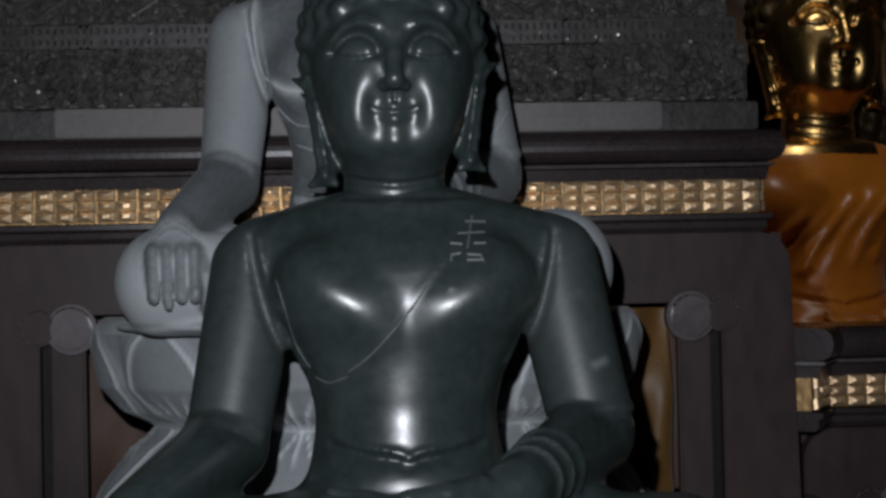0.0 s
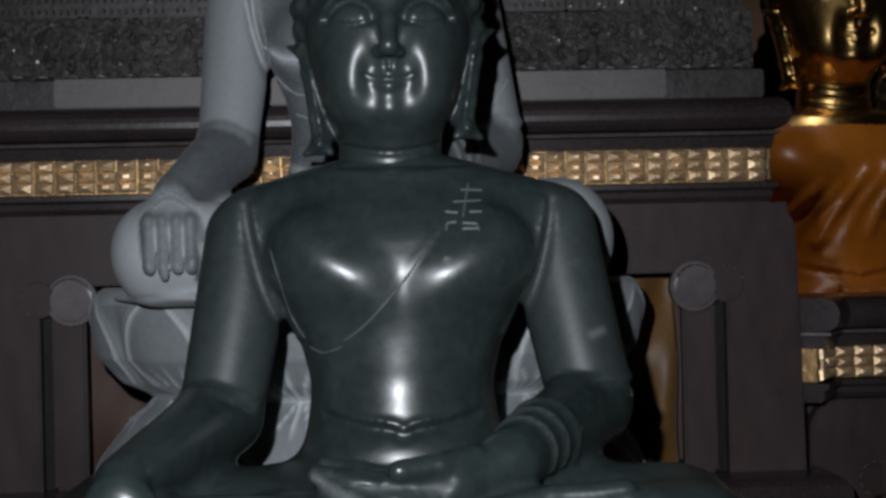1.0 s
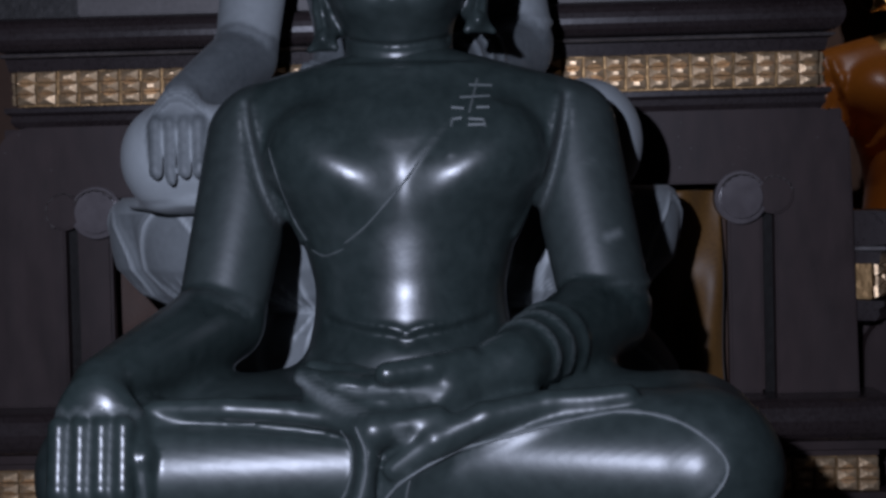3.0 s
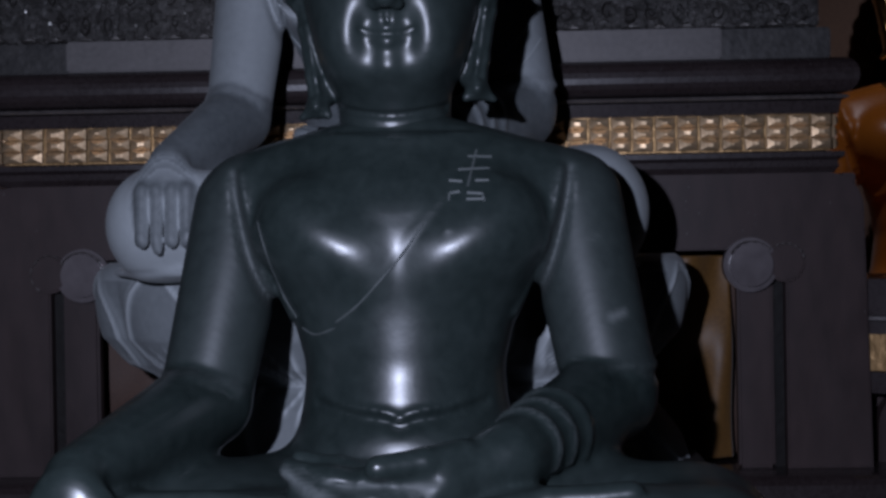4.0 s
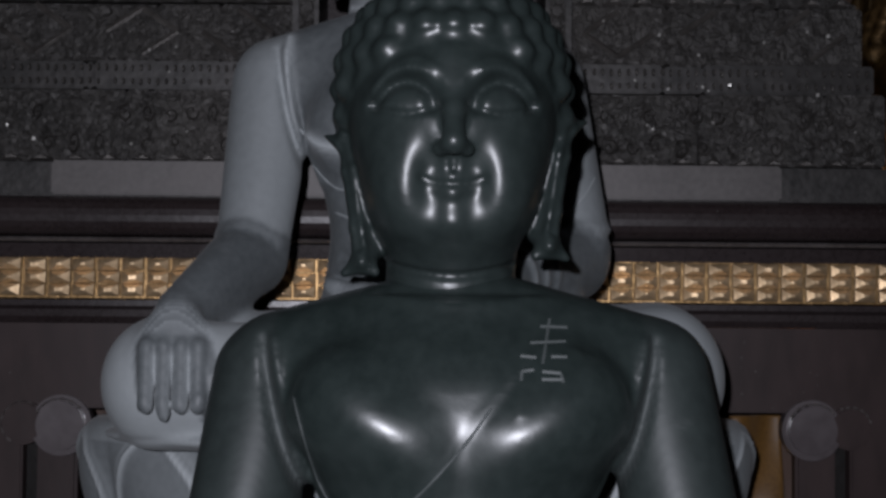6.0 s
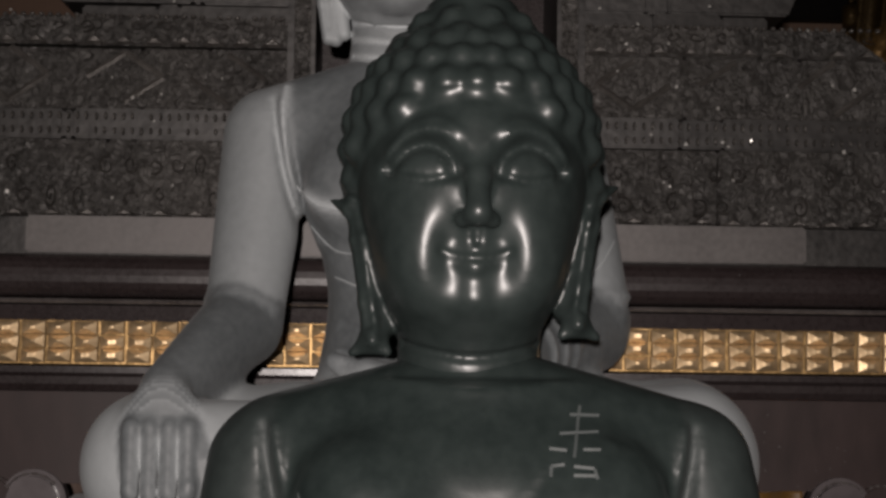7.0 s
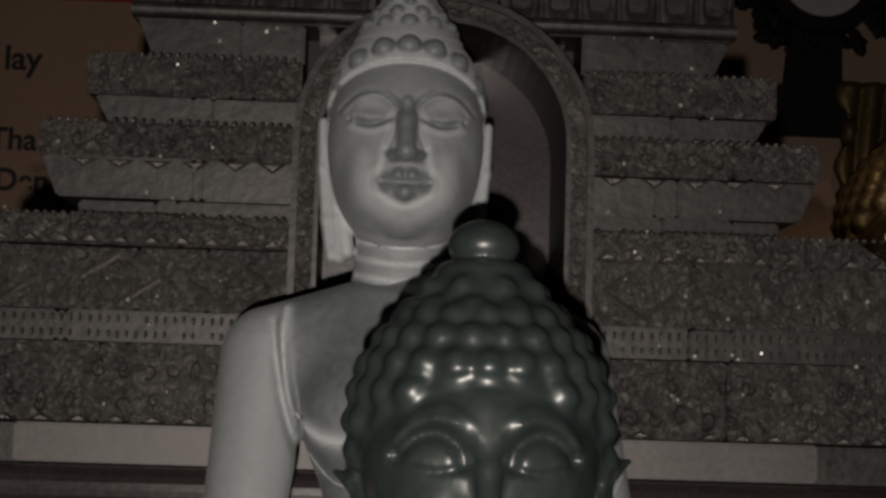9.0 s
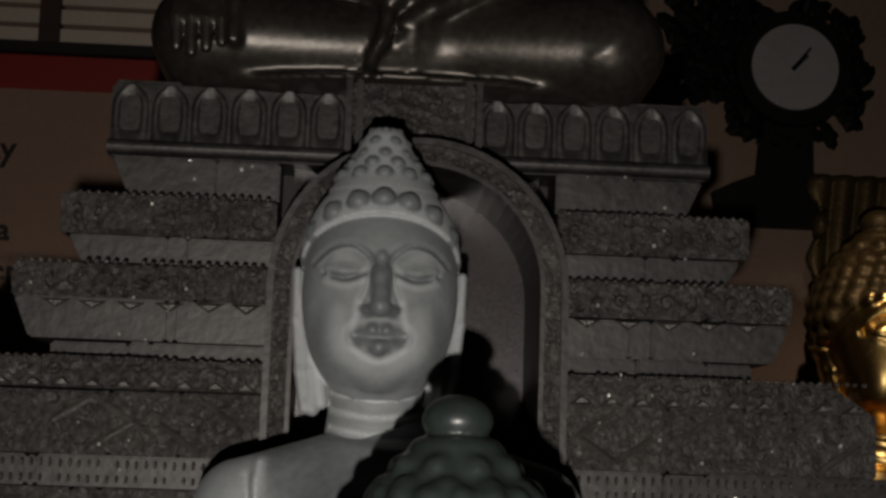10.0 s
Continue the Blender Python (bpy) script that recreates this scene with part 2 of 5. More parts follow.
# ---- clay: solid shapes blended on a grid, then skinned ----
class Clay:
    def __init__(self, lo, hi, h):
        self.lo, self.h = np.array(lo, float), h
        self.ax = [np.arange(a, b + h, h, dtype=np.float32) for a, b in zip(lo, hi)]
        self.D = np.full([len(a) for a in self.ax], 1.0, np.float32)
        self.P = np.zeros(self.D.shape, np.float32)

    def region(self, lo, hi):
        s = []
        for a, u, v in zip(self.ax, lo, hi):
            i, j = np.searchsorted(a, u), np.searchsorted(a, v)
            s.append(slice(max(i - 1, 0), min(j + 1, len(a))))
        s = tuple(s)
        return s, self.ax[0][s[0]][:, None, None], self.ax[1][s[1]][None, :, None], self.ax[2][s[2]][None, None, :]

    def blend(self, s, d, k, cut=False):
        a = self.D[s]
        if cut:
            d = -d
            hh = np.maximum(k - np.abs(a - d), 0) / max(k, 1e-6)
            self.D[s] = np.maximum(a, d) + hh * hh * k / 4
        else:
            hh = np.maximum(k - np.abs(a - d), 0) / max(k, 1e-6)
            self.D[s] = np.minimum(a, d) - hh * hh * k / 4

    def ball(self, c, r, k=0.02, cut=False, turn=0.0, pale=None):
        """Ellipsoid with radii r, turned about y by so many degrees."""
        r = np.array((r, r, r) if isinstance(r, (int, float)) else r, float)
        pad = max(r) + k * 1.5 + 2 * self.h
        s, X, Y, Z = self.region([q - pad for q in c], [q + pad for q in c])
        x, y, z = X - c[0], Y - c[1], Z - c[2]
        if turn:
            ca, sa = math.cos(radians(turn)), math.sin(radians(turn))
            x, z = x * ca + z * sa, z * ca - x * sa
        k0 = np.sqrt((x / r[0]) ** 2 + (y / r[1]) ** 2 + (z / r[2]) ** 2)
        k1 = np.sqrt((x / r[0] ** 2) ** 2 + (y / r[1] ** 2) ** 2 + (z / r[2] ** 2) ** 2)
        d = k0 * (k0 - 1) / np.maximum(k1, 1e-6)
        if pale is not None:
            near = np.clip(1.2 - d / 0.006, 0, 1) * (d < self.D[s] + 0.004)
            self.P[s] = self.P[s] * (1 - near) + pale * near
        self.blend(s, d, k, cut)

    def limb(self, a, b, ra, rb, k=0.03, cut=False, flat=1.0, pale=None):
        """Tapered rounded limb from a to b."""
        a, b = np.array(a, float), np.array(b, float)
        pad = max(ra, rb) + k * 1.5 + 2 * self.h
        s, X, Y, Z = self.region(np.minimum(a, b) - pad, np.maximum(a, b) + pad)
        ab = b - a
        t = np.clip(((X - a[0]) * ab[0] + (Y - a[1]) * ab[1] + (Z - a[2]) * ab[2]) / max(ab @ ab, 1e-9), 0, 1)
        d = np.sqrt((X - a[0] - t * ab[0]) ** 2 + ((Y - a[1] - t * ab[1]) / flat) ** 2 + (Z - a[2] - t * ab[2]) ** 2) - (ra + (rb - ra) * t)
        if pale is not None:
            near = np.clip(1.3 - d / 0.016, 0, 1) * (d < self.D[s] + 0.008)
            self.P[s] = self.P[s] * (1 - near) + pale * near
        self.blend(s, d, k, cut)

    def chain(self, pts, rs, k=0.02, flat=1.0, pale=None):
        for i in range(len(pts) - 1):
            self.limb(pts[i], pts[i + 1], rs[i], rs[i + 1], k, flat=flat, pale=pale)

    def loft(self, zs, xs, ys, cy, k=0.02):
        """Upright stack of ellipses."""
        zz = self.ax[2]
        ker = np.ones(9) / 9
        def sm(v):
            w = np.interp(zz, zs, v)
            return np.convolve(np.pad(w, 4, mode="edge"), ker, "valid").astype(np.float32)
        s, X, Y, Z = self.region((-9, -9, zs[0]), (9, 9, zs[-1]))
        a, b, c = (sm(v)[s[2]][None, None, :] for v in (xs, ys, cy))
        q = np.sqrt((X / a) ** 2 + ((Y - c) / b) ** 2)
        d = (q - 1) * np.minimum(a, b)
        d = np.maximum(d, np.maximum(zs[0] + 0.01 - Z, Z - zs[-1] + 0.01))
        self.blend(s, d, k)

    def line(self, pts, amp, w, pale=None, pw=None, ys=1.0, shade_w=None):
        """Raises (amp > 0) or sinks a line along a bent path."""
        pts = [np.array(p, float) for p in pts]
        fine = []
        n = len(pts)
        for i in range(n - 1):
            p0, p1, p2, p3 = pts[max(i - 1, 0)], pts[i], pts[i + 1], pts[min(i + 2, n - 1)]
            for j in range(6):
                t = j / 6
                fine.append(0.5 * (2 * p1 + (p2 - p0) * t + (2 * p0 - 5 * p1 + 4 * p2 - p3) * t * t + (3 * p1 - p0 - 3 * p2 + p3) * t ** 3))
        fine.append(pts[-1])
        pad = np.array([3 * w + 0.01, (3 * w + 0.01) / ys, 3 * w + 0.01])
        A = np.array(fine)
        s, X, Y, Z = self.region(A.min(0) - pad, A.max(0) + pad)
        best = np.full([q.stop - q.start for q in s], 9.0, np.float32)
        for a, b in zip(fine[:-1], fine[1:]):
            ab = b - a
            t = np.clip(((X - a[0]) * ab[0] + (Y - a[1]) * ab[1] + (Z - a[2]) * ab[2]) / max(ab @ ab, 1e-9), 0, 1)
            best = np.minimum(best, (X - a[0] - t * ab[0]) ** 2 + ((Y - a[1] - t * ab[1]) * ys) ** 2 + (Z - a[2] - t * ab[2]) ** 2)
        self.D[s] -= (amp * np.exp(-best / w ** 2)).astype(np.float32)
        # takes the pale tone off along the line, painting shade into the groove
        if shade_w is not None:
            self.P[s] *= 1 - np.exp(-best / shade_w ** 2)
        if pale is not None:
            f = np.exp(-best / (pw or w) ** 2)
            self.P[s] = np.maximum(self.P[s], pale * f)

    def skin(self):
        D, h = self.D, self.h
        S = D < 0
        n = [q - 1 for q in D.shape]
        cnt = np.zeros(n, np.int8)
        for i in (0, 1):
            for j in (0, 1):
                for k in (0, 1):
                    cnt += S[i:i + n[0], j:j + n[1], k:k + n[2]]
        I, J, K = np.nonzero((cnt > 0) & (cnt < 8))
        idx = np.full(n, -1, np.int32)
        idx[I, J, K] = np.arange(len(I))
        acc, num = np.zeros((len(I), 3)), np.zeros(len(I))
        cs = [(i, j, k) for i in (0, 1) for j in (0, 1) for k in (0, 1)]
        for a in cs:
            for b in cs:
                if a < b and sum(abs(p - q) for p, q in zip(a, b)) == 1:
                    da, db = D[I + a[0], J + a[1], K + a[2]], D[I + b[0], J + b[1], K + b[2]]
                    hit = (da < 0) != (db < 0)
                    t = np.where(hit, da / np.where(hit, da - db, 1), 0)
                    p = np.array(a) + t[:, None] * (np.array(b) - np.array(a))
                    acc[hit] += p[hit]
                    num += hit
        V = self.lo + (acc / num[:, None] + np.stack([I, J, K], 1)) * h
        pale = sum(self.P[I + a, J + b, K + e] for a, b, e in cs) / 8
        F = []
        for ax in range(3):
            u, v = (ax + 1) % 3, (ax + 2) % 3
            s0 = [slice(0, n[q] + (q != ax)) for q in range(3)]
            s0[ax] = slice(0, n[ax])
            s1 = list(s0)
            s1[ax] = slice(1, n[ax] + 1)
            e = np.argwhere(S[tuple(s0)] != S[tuple(s1)])
            e = e[(e[:, u] > 0) & (e[:, v] > 0) & (e[:, u] < n[u]) & (e[:, v] < n[v])]
            du, dv = np.zeros(3, int), np.zeros(3, int)
            du[u], dv[v] = 1, 1
            q = [idx[tuple((e - o).T)] for o in (du + dv, dv, 0 * du, du)]
            q = np.stack(q, 1)
            inside = S[tuple(e.T)]
            q[~inside] = q[~inside][:, ::-1]
            F.append(q)
        F = np.concatenate(F)
        a, b = F.ravel(), np.roll(F, -1, 1).ravel()
        deg = np.maximum(np.bincount(a, minlength=len(V)) + np.bincount(b, minlength=len(V)), 1)
        for k in (0.5, -0.52) * 4:
            M = np.stack([np.bincount(a, V[b, q], len(V)) + np.bincount(b, V[a, q], len(V)) for q in range(3)], 1) / deg[:, None]
            V = V + k * (M - V)
        return V, F, pale


def join_skins(name, skins, mats):
    """One mesh out of several skins: (verts, quads, pale, 3x4 matrix, material slot)."""
    V, F, A, S, off = [], [], [], [], 0
    for v, f, p, m, slot in skins:
        m = np.array(m)
        V.append(v @ m[:3, :3].T + m[:3, 3])
        F.append(f + off)
        A.append(p)
        S.append(np.full(len(f), 0, np.int32) + slot)
        off += len(v)
    V, F, A, S = np.concatenate(V), np.concatenate(F), np.concatenate(A), np.concatenate(S)
    me = bpy.data.meshes.new(name)
    me.vertices.add(len(V))
    me.vertices.foreach_set("co", V.astype(np.float32).ravel())
    me.loops.add(F.size)
    me.loops.foreach_set("vertex_index", F.astype(np.int32).ravel())
    me.polygons.add(len(F))
    me.polygons.foreach_set("loop_start", np.arange(0, F.size, 4, dtype=np.int32))
    me.polygons.foreach_set("material_index", S)
    me.update(calc_edges=True)
    me.polygons.foreach_set("use_smooth", np.ones(len(F), bool))
    at = me.attributes.new("pale", "FLOAT", "POINT")
    at.data.foreach_set("value", np.clip(A, 0, 1).astype(np.float32))
    for m in mats:
        me.materials.append(m)
    me.validate()
    return me


def placed(sx, sy, sz, x, y, z, yaw=0.0):
    return Matrix.Translation((x, y, z)) @ Matrix.Rotation(radians(yaw), 4, "Z") @ Matrix.Diagonal((sx, sy, sz, 1))


# ---- seated figure: body, with the right hand over the shin and the left in the lap ----
def seated_body(h, pale=False, marks=True, folds=False):
    c = Clay((-0.66, -0.60, -0.02), (0.66, 0.26, 0.78), h)
    w = 1.07 if pale else 1.0
    hx, hz = (-0.005, -0.040) if pale else (-0.022, 0.0)
    # the sleeve seam; dust lies on the upper arms, forearms carry painted-in shade
    X, Y, Z = c.ax[0][:, None, None], c.ax[1][None, :, None], c.ax[2][None, None, :]
    ease = lambda v, a, b: np.clip((v - a) / (b - a), 0, 1)
    seam = np.interp(c.ax[2], [0.30, 0.44, 0.50, 0.56, 0.62, 0.69], [0.195, 0.203, 0.228, 0.244, 0.254, 0.255])[None, None, :]
    sleeve = ease(np.abs(X) - seam, -0.006, 0.006)
    if pale:
        # sleeve tone darkens to the outer edge, painting the arm's round shading
        c.P[:] = np.maximum(0.48 * (1 - ease(Z, 0.20, 0.25)), sleeve * (0.27 + 0.18 * ease(0.315 - np.abs(X), 0.0, 0.08))) + 0 * Y
    else:
        c.P[:] = 0.02 * (1 - ease(Z, 0.19, 0.24)) + 0.07 * sleeve * ease(Z, 0.25, 0.3) + 0.01 + 0 * Y

    # low: darker tone that paints shade on forearms and hands
    low, kf = (-0.05, 0.0) if pale else (0.0, 0.05)
    # torso
    c.loft([0.05, 0.18, 0.25, 0.30, 0.35, 0.42, 0.48, 0.55, 0.61, 0.65, 0.69, 0.72],
           [0.20, 0.185, 0.174, 0.164, 0.161, 0.178, 0.203, 0.220, 0.213, 0.185, 0.12, 0.10],
           [0.14, 0.14, 0.148, 0.150, 0.148, 0.142, 0.130, 0.124, 0.115, 0.102, 0.085, 0.08],
           [0.0, 0.0, -0.002, 0.008, 0.016, 0.010, -0.010, -0.018, -0.014, -0.005, 0.008, 0.015], 0.0)
    for s in (-1, 1):
        if pale:
            c.ball((s * 0.100, -0.094, 0.515), (0.090, 0.046, 0.068), 0.050)
        else:
            c.ball((s * 0.102, -0.096, 0.541), (0.086, 0.048, 0.046), 0.048, turn=s * 33)
            c.ball((s * 0.150, -0.068, 0.575), (0.070, 0.046, 0.070), 0.050)
        c.limb((s * 0.03, 0.018, 0.69), (s * 0.250, 0.035, 0.622), 0.07, 0.078, 0.04)
    c.ball((0, -0.115, 0.232), (0.12, 0.045, 0.032), 0.03)
    # arms, set a little behind the chest
    bx = 0.020 if pale else 0.0
    c.limb((-0.264 - bx, 0.045, 0.605), (-0.312, -0.055, 0.32), 0.083 + 0.2 * bx, 0.072, 0.008)
    c.limb((-0.314, -0.055, 0.300), (-0.405 + hx, -0.335 - kf, 0.235 + hz), 0.073, 0.044, 0.006, pale=low)
    c.limb((0.274, 0.045, 0.610), (0.326, -0.050, 0.32), 0.084, 0.075, 0.008)
    c.limb((0.325, -0.045, 0.30), (0.165, -0.325, 0.248), 0.076, 0.047, 0.006, pale=low)
    # legs
    kr, kz = (0.096, 0.088) if pale else (0.108, 0.10)
    c.limb((-0.10, -0.04, kz), (-0.42 * w, -0.25, kz), kr + 0.022, kr, 0.05)
    c.limb((0.10, -0.04, 0.10), (0.43 * w, -0.24, 0.10), 0.13, 0.115, 0.05)
    c.limb((-0.42 * w, -0.25, kz), (-0.42 * w, -0.315 - kf, kz), kr, kr + 0.002, 0.03)
    c.limb((0.43 * w, -0.24, 0.10), (0.43 * w, -0.305 - 1.9 * kf, 0.098), 0.115, 0.116, 0.03)
    c.limb((-0.42 * w, -0.315 - kf, kz), (0.10, -0.385 + kf, kz), kr + 0.002, kr - 0.004, 0.014)
    c.limb((0.43 * w, -0.305 - 1.9 * kf, 0.098), (0.02, -0.405 + 1.5 * kf, 0.112), 0.116, 0.096, 0.010)
    c.limb((0.02, -0.375, 0.118), (-0.20, -0.31, 0.140), 0.084, 0.055, 0.010)
    c.limb((-0.2, -0.2, 0.06), (0.2, -0.2, 0.06), 0.15, 0.15, 0.04)
    # plinth under the seat
    c.ball((0, -0.13, 0.0), (0.58, 0.36, 0.03), 0.02)
    # right hand over the shin
    c.ball((-0.402 + hx, -0.385 - kf, 0.195 + hz), (0.058, 0.026, 0.055), 0.040, pale=low)
    for i in range(4):
        x = -0.448 + i * 0.030 + hx
        c.chain([(x, -0.41 - kf, 0.185 + hz), (x + 0.003, -0.435 - kf, 0.10 + hz), (x + 0.006, -0.437 - kf, (0.085 if pale else 0.028) + hz + 0.012 * abs(i - 1))], [0.0165, 0.0145 if pale else 0.017, 0.012], 0.003, pale=low)
    c.chain([(-0.365 + hx, -0.375 - kf, 0.20 + hz), (-0.332 + hx, -0.41 - kf, 0.14 + hz), (-0.328 + hx, -0.42 - kf, 0.065 + hz)], [0.023, 0.019, 0.014], 0.006, pale=low)
    if marks:
        for i in range(3):
            x = -0.433 + i * 0.030 + hx
            c.line([(x, -0.455, 0.185), (x + 0.003, -0.47, 0.10), (x + 0.006, -0.47, 0.04)], 0.0, 0.005, 0.6, 0.0050, 0.2)
        for i in range(5):
            x = -0.463 + i * 0.029 + hx
            c.line([(x, -0.44, 0.203 - 0.004 * abs(i - 2)), (x + 0.010, -0.45, 0.208), (x + 0.020, -0.45, 0.203)], 0.0, 0.006, 0.3, 0.005, 0.3)
    # left hand in the lap: palm up, fingers together, thumb laid along them
    c.chain([(0.165, -0.325, 0.245), (0.07, -0.375, 0.222), (-0.02, -0.40, 0.200)], [0.045, 0.042, 0.040], 0.02)
    c.chain([(-0.02, -0.395, 0.200), (-0.08, -0.395, 0.218), (-0.135, -0.38, 0.242)], [0.040, 0.026, 0.014], 0.02)
    c.chain([(-0.01, -0.36, 0.215), (-0.07, -0.355, 0.232), (-0.125, -0.35, 0.25)], [0.030, 0.022, 0.013], 0.010)
    c.chain([(0.10, -0.37, 0.255), (0.05, -0.405, 0.252), (-0.012, -0.425, 0.247)], [0.024, 0.020, 0.018], 0.006)
    c.line([(0.0, -0.43, 0.225), (-0.06, -0.42, 0.222), (-0.12, -0.39, 0.240)], -0.006, 0.005, 0.3, 0.006, 0.4)
    c.line([(0.06, -0.43, 0.222), (0.0, -0.44, 0.222), (-0.03, -0.44, 0.228)], -0.006, 0.006, 0.2, 0.006, 0.4)
    # sleeve edge, waist and shawl
    c.line([(0.0, -0.15, 0.62), (0.0, -0.155, 0.53), (0.0, -0.15, 0.46)], -0.003, 0.034, None, None, 0.3)
    for s in (-1, 1):
        if pale and s > 0:
            continue
        way = [(0.262, 0.660), (0.255, 0.610), (0.245, 0.560), (0.229, 0.505), (0.207, 0.455), (0.190, 0.430)]
        c.line([(s * (x - 0.007), -0.055, z) for x, z in way], 0.006, 0.009, 0.10, 0.006, 0.12)
        c.line([(s * (x + 0.007), -0.045, z) for x, z in way], -0.010, 0.007, 0.45 if not pale else 0.7, 0.006, 0.12)
    c.line([(0.05, -0.09, 0.69), (0.07, -0.13, 0.61), (0.075, -0.145, 0.57)], 0.002, 0.008)
    c.line([(0.15, -0.075, 0.68), (0.165, -0.115, 0.60), (0.17, -0.13, 0.54)], 0.002, 0.008)
    c.line([(-0.14, -0.11, 0.312), (-0.07, -0.145, 0.296), (-0.025, -0.155, 0.289), (0, -0.155, 0.281), (0.025, -0.155, 0.289), (0.07, -0.145, 0.296), (0.14, -0.11, 0.312)], 0.006, 0.007, None, None, 0.3)
    c.line([(-0.13, -0.10, 0.297), (-0.07, -0.14, 0.281), (-0.025, -0.15, 0.275), (0, -0.155, 0.268), (0.025, -0.15, 0.275), (0.07, -0.14, 0.281), (0.13, -0.10, 0.297)], -0.010, 0.008, None, None, 0.3)
    if pale:
        c.line([(-0.248, -0.03, 0.69), (-0.250, -0.06, 0.62), (-0.241, -0.08, 0.556), (-0.222, -0.09, 0.522), (-0.195, -0.11, 0.494), (-0.16, -0.13, 0.480), (-0.10, -0.15, 0.476), (0, -0.165, 0.472), (0.1, -0.15, 0.476)], 0.008, 0.009, 0.8, 0.011, 0.25)
        c.line([(-0.222, -0.08, 0.502), (-0.197, -0.10, 0.459), (-0.16, -0.12, 0.424), (-0.12, -0.14, 0.410), (0, -0.155, 0.405), (0.1, -0.14, 0.41)], 0.004, 0.008, 0.7, 0.007, 0.25)
        c.line([(-0.14, -0.12, 0.345), (-0.06, -0.14, 0.335), (0.05, -0.14, 0.33)], 0.003, 0.007, 0.4, 0.007)
        for k in range(4):
            c.line([(0.22 + 0.035 * k, -0.10, 0.60), (0.24 + 0.03 * k, -0.09, 0.45), (0.28 + 0.02 * k, -0.08, 0.36)], 0.003, 0.007, 0.4, 0.006)
        for i in range(3):
            x = -0.433 + i * 0.030 + hx
            c.line([(x, -0.42, 0.17 + hz), (x + 0.004, -0.445, 0.05 + hz)], -0.002, 0.005, 0.6, 0.006, 0.3)
    else:
        c.line([(-0.165, -0.095, 0.425), (-0.11, -0.125, 0.425), (-0.06, -0.145, 0.46), (0.0, -0.145, 0.53), (0.05, -0.135, 0.59), (0.10, -0.11, 0.65)], 0.0008, 0.007, 0.10, 0.005)
        c.line([(-0.09, -0.14, 0.435), (-0.02, -0.15, 0.50), (0.05, -0.14, 0.58), (0.10, -0.11, 0.64)], -0.0016, 0.006)
        # robe hems over the legs
        c.chain([(-0.350, -0.405, 0.200), (-0.243, -0.414, 0.200), (-0.150, -0.416, 0.193), (-0.055, -0.43, 0.178)], [0.015, 0.018, 0.018, 0.016], 0.004)
        c.chain([(-0.005, -0.455, 0.118), (0.055, -0.452, 0.157), (0.125, -0.440, 0.186), (0.215, -0.425, 0.203), (0.325, -0.425, 0.212)], [0.015, 0.022, 0.022, 0.017, 0.015], 0.006)
        c.chain([(-0.050, -0.435, 0.172), (-0.040, -0.455, 0.13), (-0.048, -0.46, 0.08), (-0.075, -0.46, 0.02)], [0.014, 0.015, 0.015, 0.014], 0.006)
        c.line([(-0.35, -0.41, 0.178), (-0.243, -0.43, 0.178), (-0.153, -0.43, 0.170), (-0.06, -0.43, 0.158)], -0.006, 0.007, None, None, 0.25)
        c.line([(-0.052, -0.44, 0.182), (-0.040, -0.46, 0.14), (-0.046, -0.48, 0.09), (-0.07, -0.48, 0.05), (-0.08, -0.48, 0.0)], 0.006, 0.012, 0.1, 0.009, 0.15)
        c.line([(-0.02, -0.48, 0.07), (0.015, -0.48, 0.106), (0.085, -0.47, 0.139), (0.167, -0.45, 0.166), (0.25, -0.41, 0.19), (0.33, -0.38, 0.208), (0.397, -0.38, 0.195), (0.44, -0.39, 0.163), (0.456, -0.40, 0.125), (0.43, -0.41, 0.085), (0.38, -0.41, 0.05)], 0.005, 0.012, 0.1, 0.008, 0.10)
        c.line([(0.02, -0.48, 0.105), (0.012, -0.48, 0.06), (0.03, -0.48, 0.02)], 0.004, 0.010, 0.1, 0.007, 0.15)
        c.line([(-0.14, -0.40, 0.238), (-0.10, -0.42, 0.215), (-0.03, -0.44, 0.185), (0.01, -0.45, 0.165)], 0.012, 0.011, 0.7, 0.008, 0.5)
        c.chain([(-0.12, -0.39, 0.205), (-0.03, -0.45, 0.17), (0.06, -0.44, 0.185)], [0.02, 0.024, 0.018], 0.015)
    if folds:
        for k in range(7):
            x = -0.20 + 0.065 * k
            c.line([(x - 0.03, -0.10, 0.34 + 0.012 * k), (x + 0.02, -0.14, 0.42 + 0.02 * k), (x + 0.10, -0.12, 0.52 + 0.02 * k)], 0.008 if k % 2 else 0.014, 0.014, None, None, 0.2)
        for s in (-1, 1):
            for k in range(4):
                c.line([(s * (0.24 + 0.03 * k), -0.05, 0.62 - 0.03 * k), (s * (0.27 + 0.03 * k), -0.07, 0.48), (s * (0.26 + 0.035 * k), -0.06, 0.34)], 0.008, 0.011, None, None, 0.2)
    # cuff folds round the wrist
    for t in (0.62, 0.74, 0.86):
        q = np.array((0.325, -0.02, 0.30)) * (1 - t) + np.array((0.165, -0.325, 0.248)) * t
        rad = 0.082 * (1 - t) + 0.047 * t + 0.001
        u, v = np.array((0.885, -0.465, 0.0)), np.array((-0.07, -0.134, 0.988))
        c.line([q + rad * (u * math.cos(a) + v * math.sin(a)) for a in np.linspace(-0.6, 3.7, 9)], 0.011, 0.007, 0.55 if t > 0.7 else 0.15, 0.005)
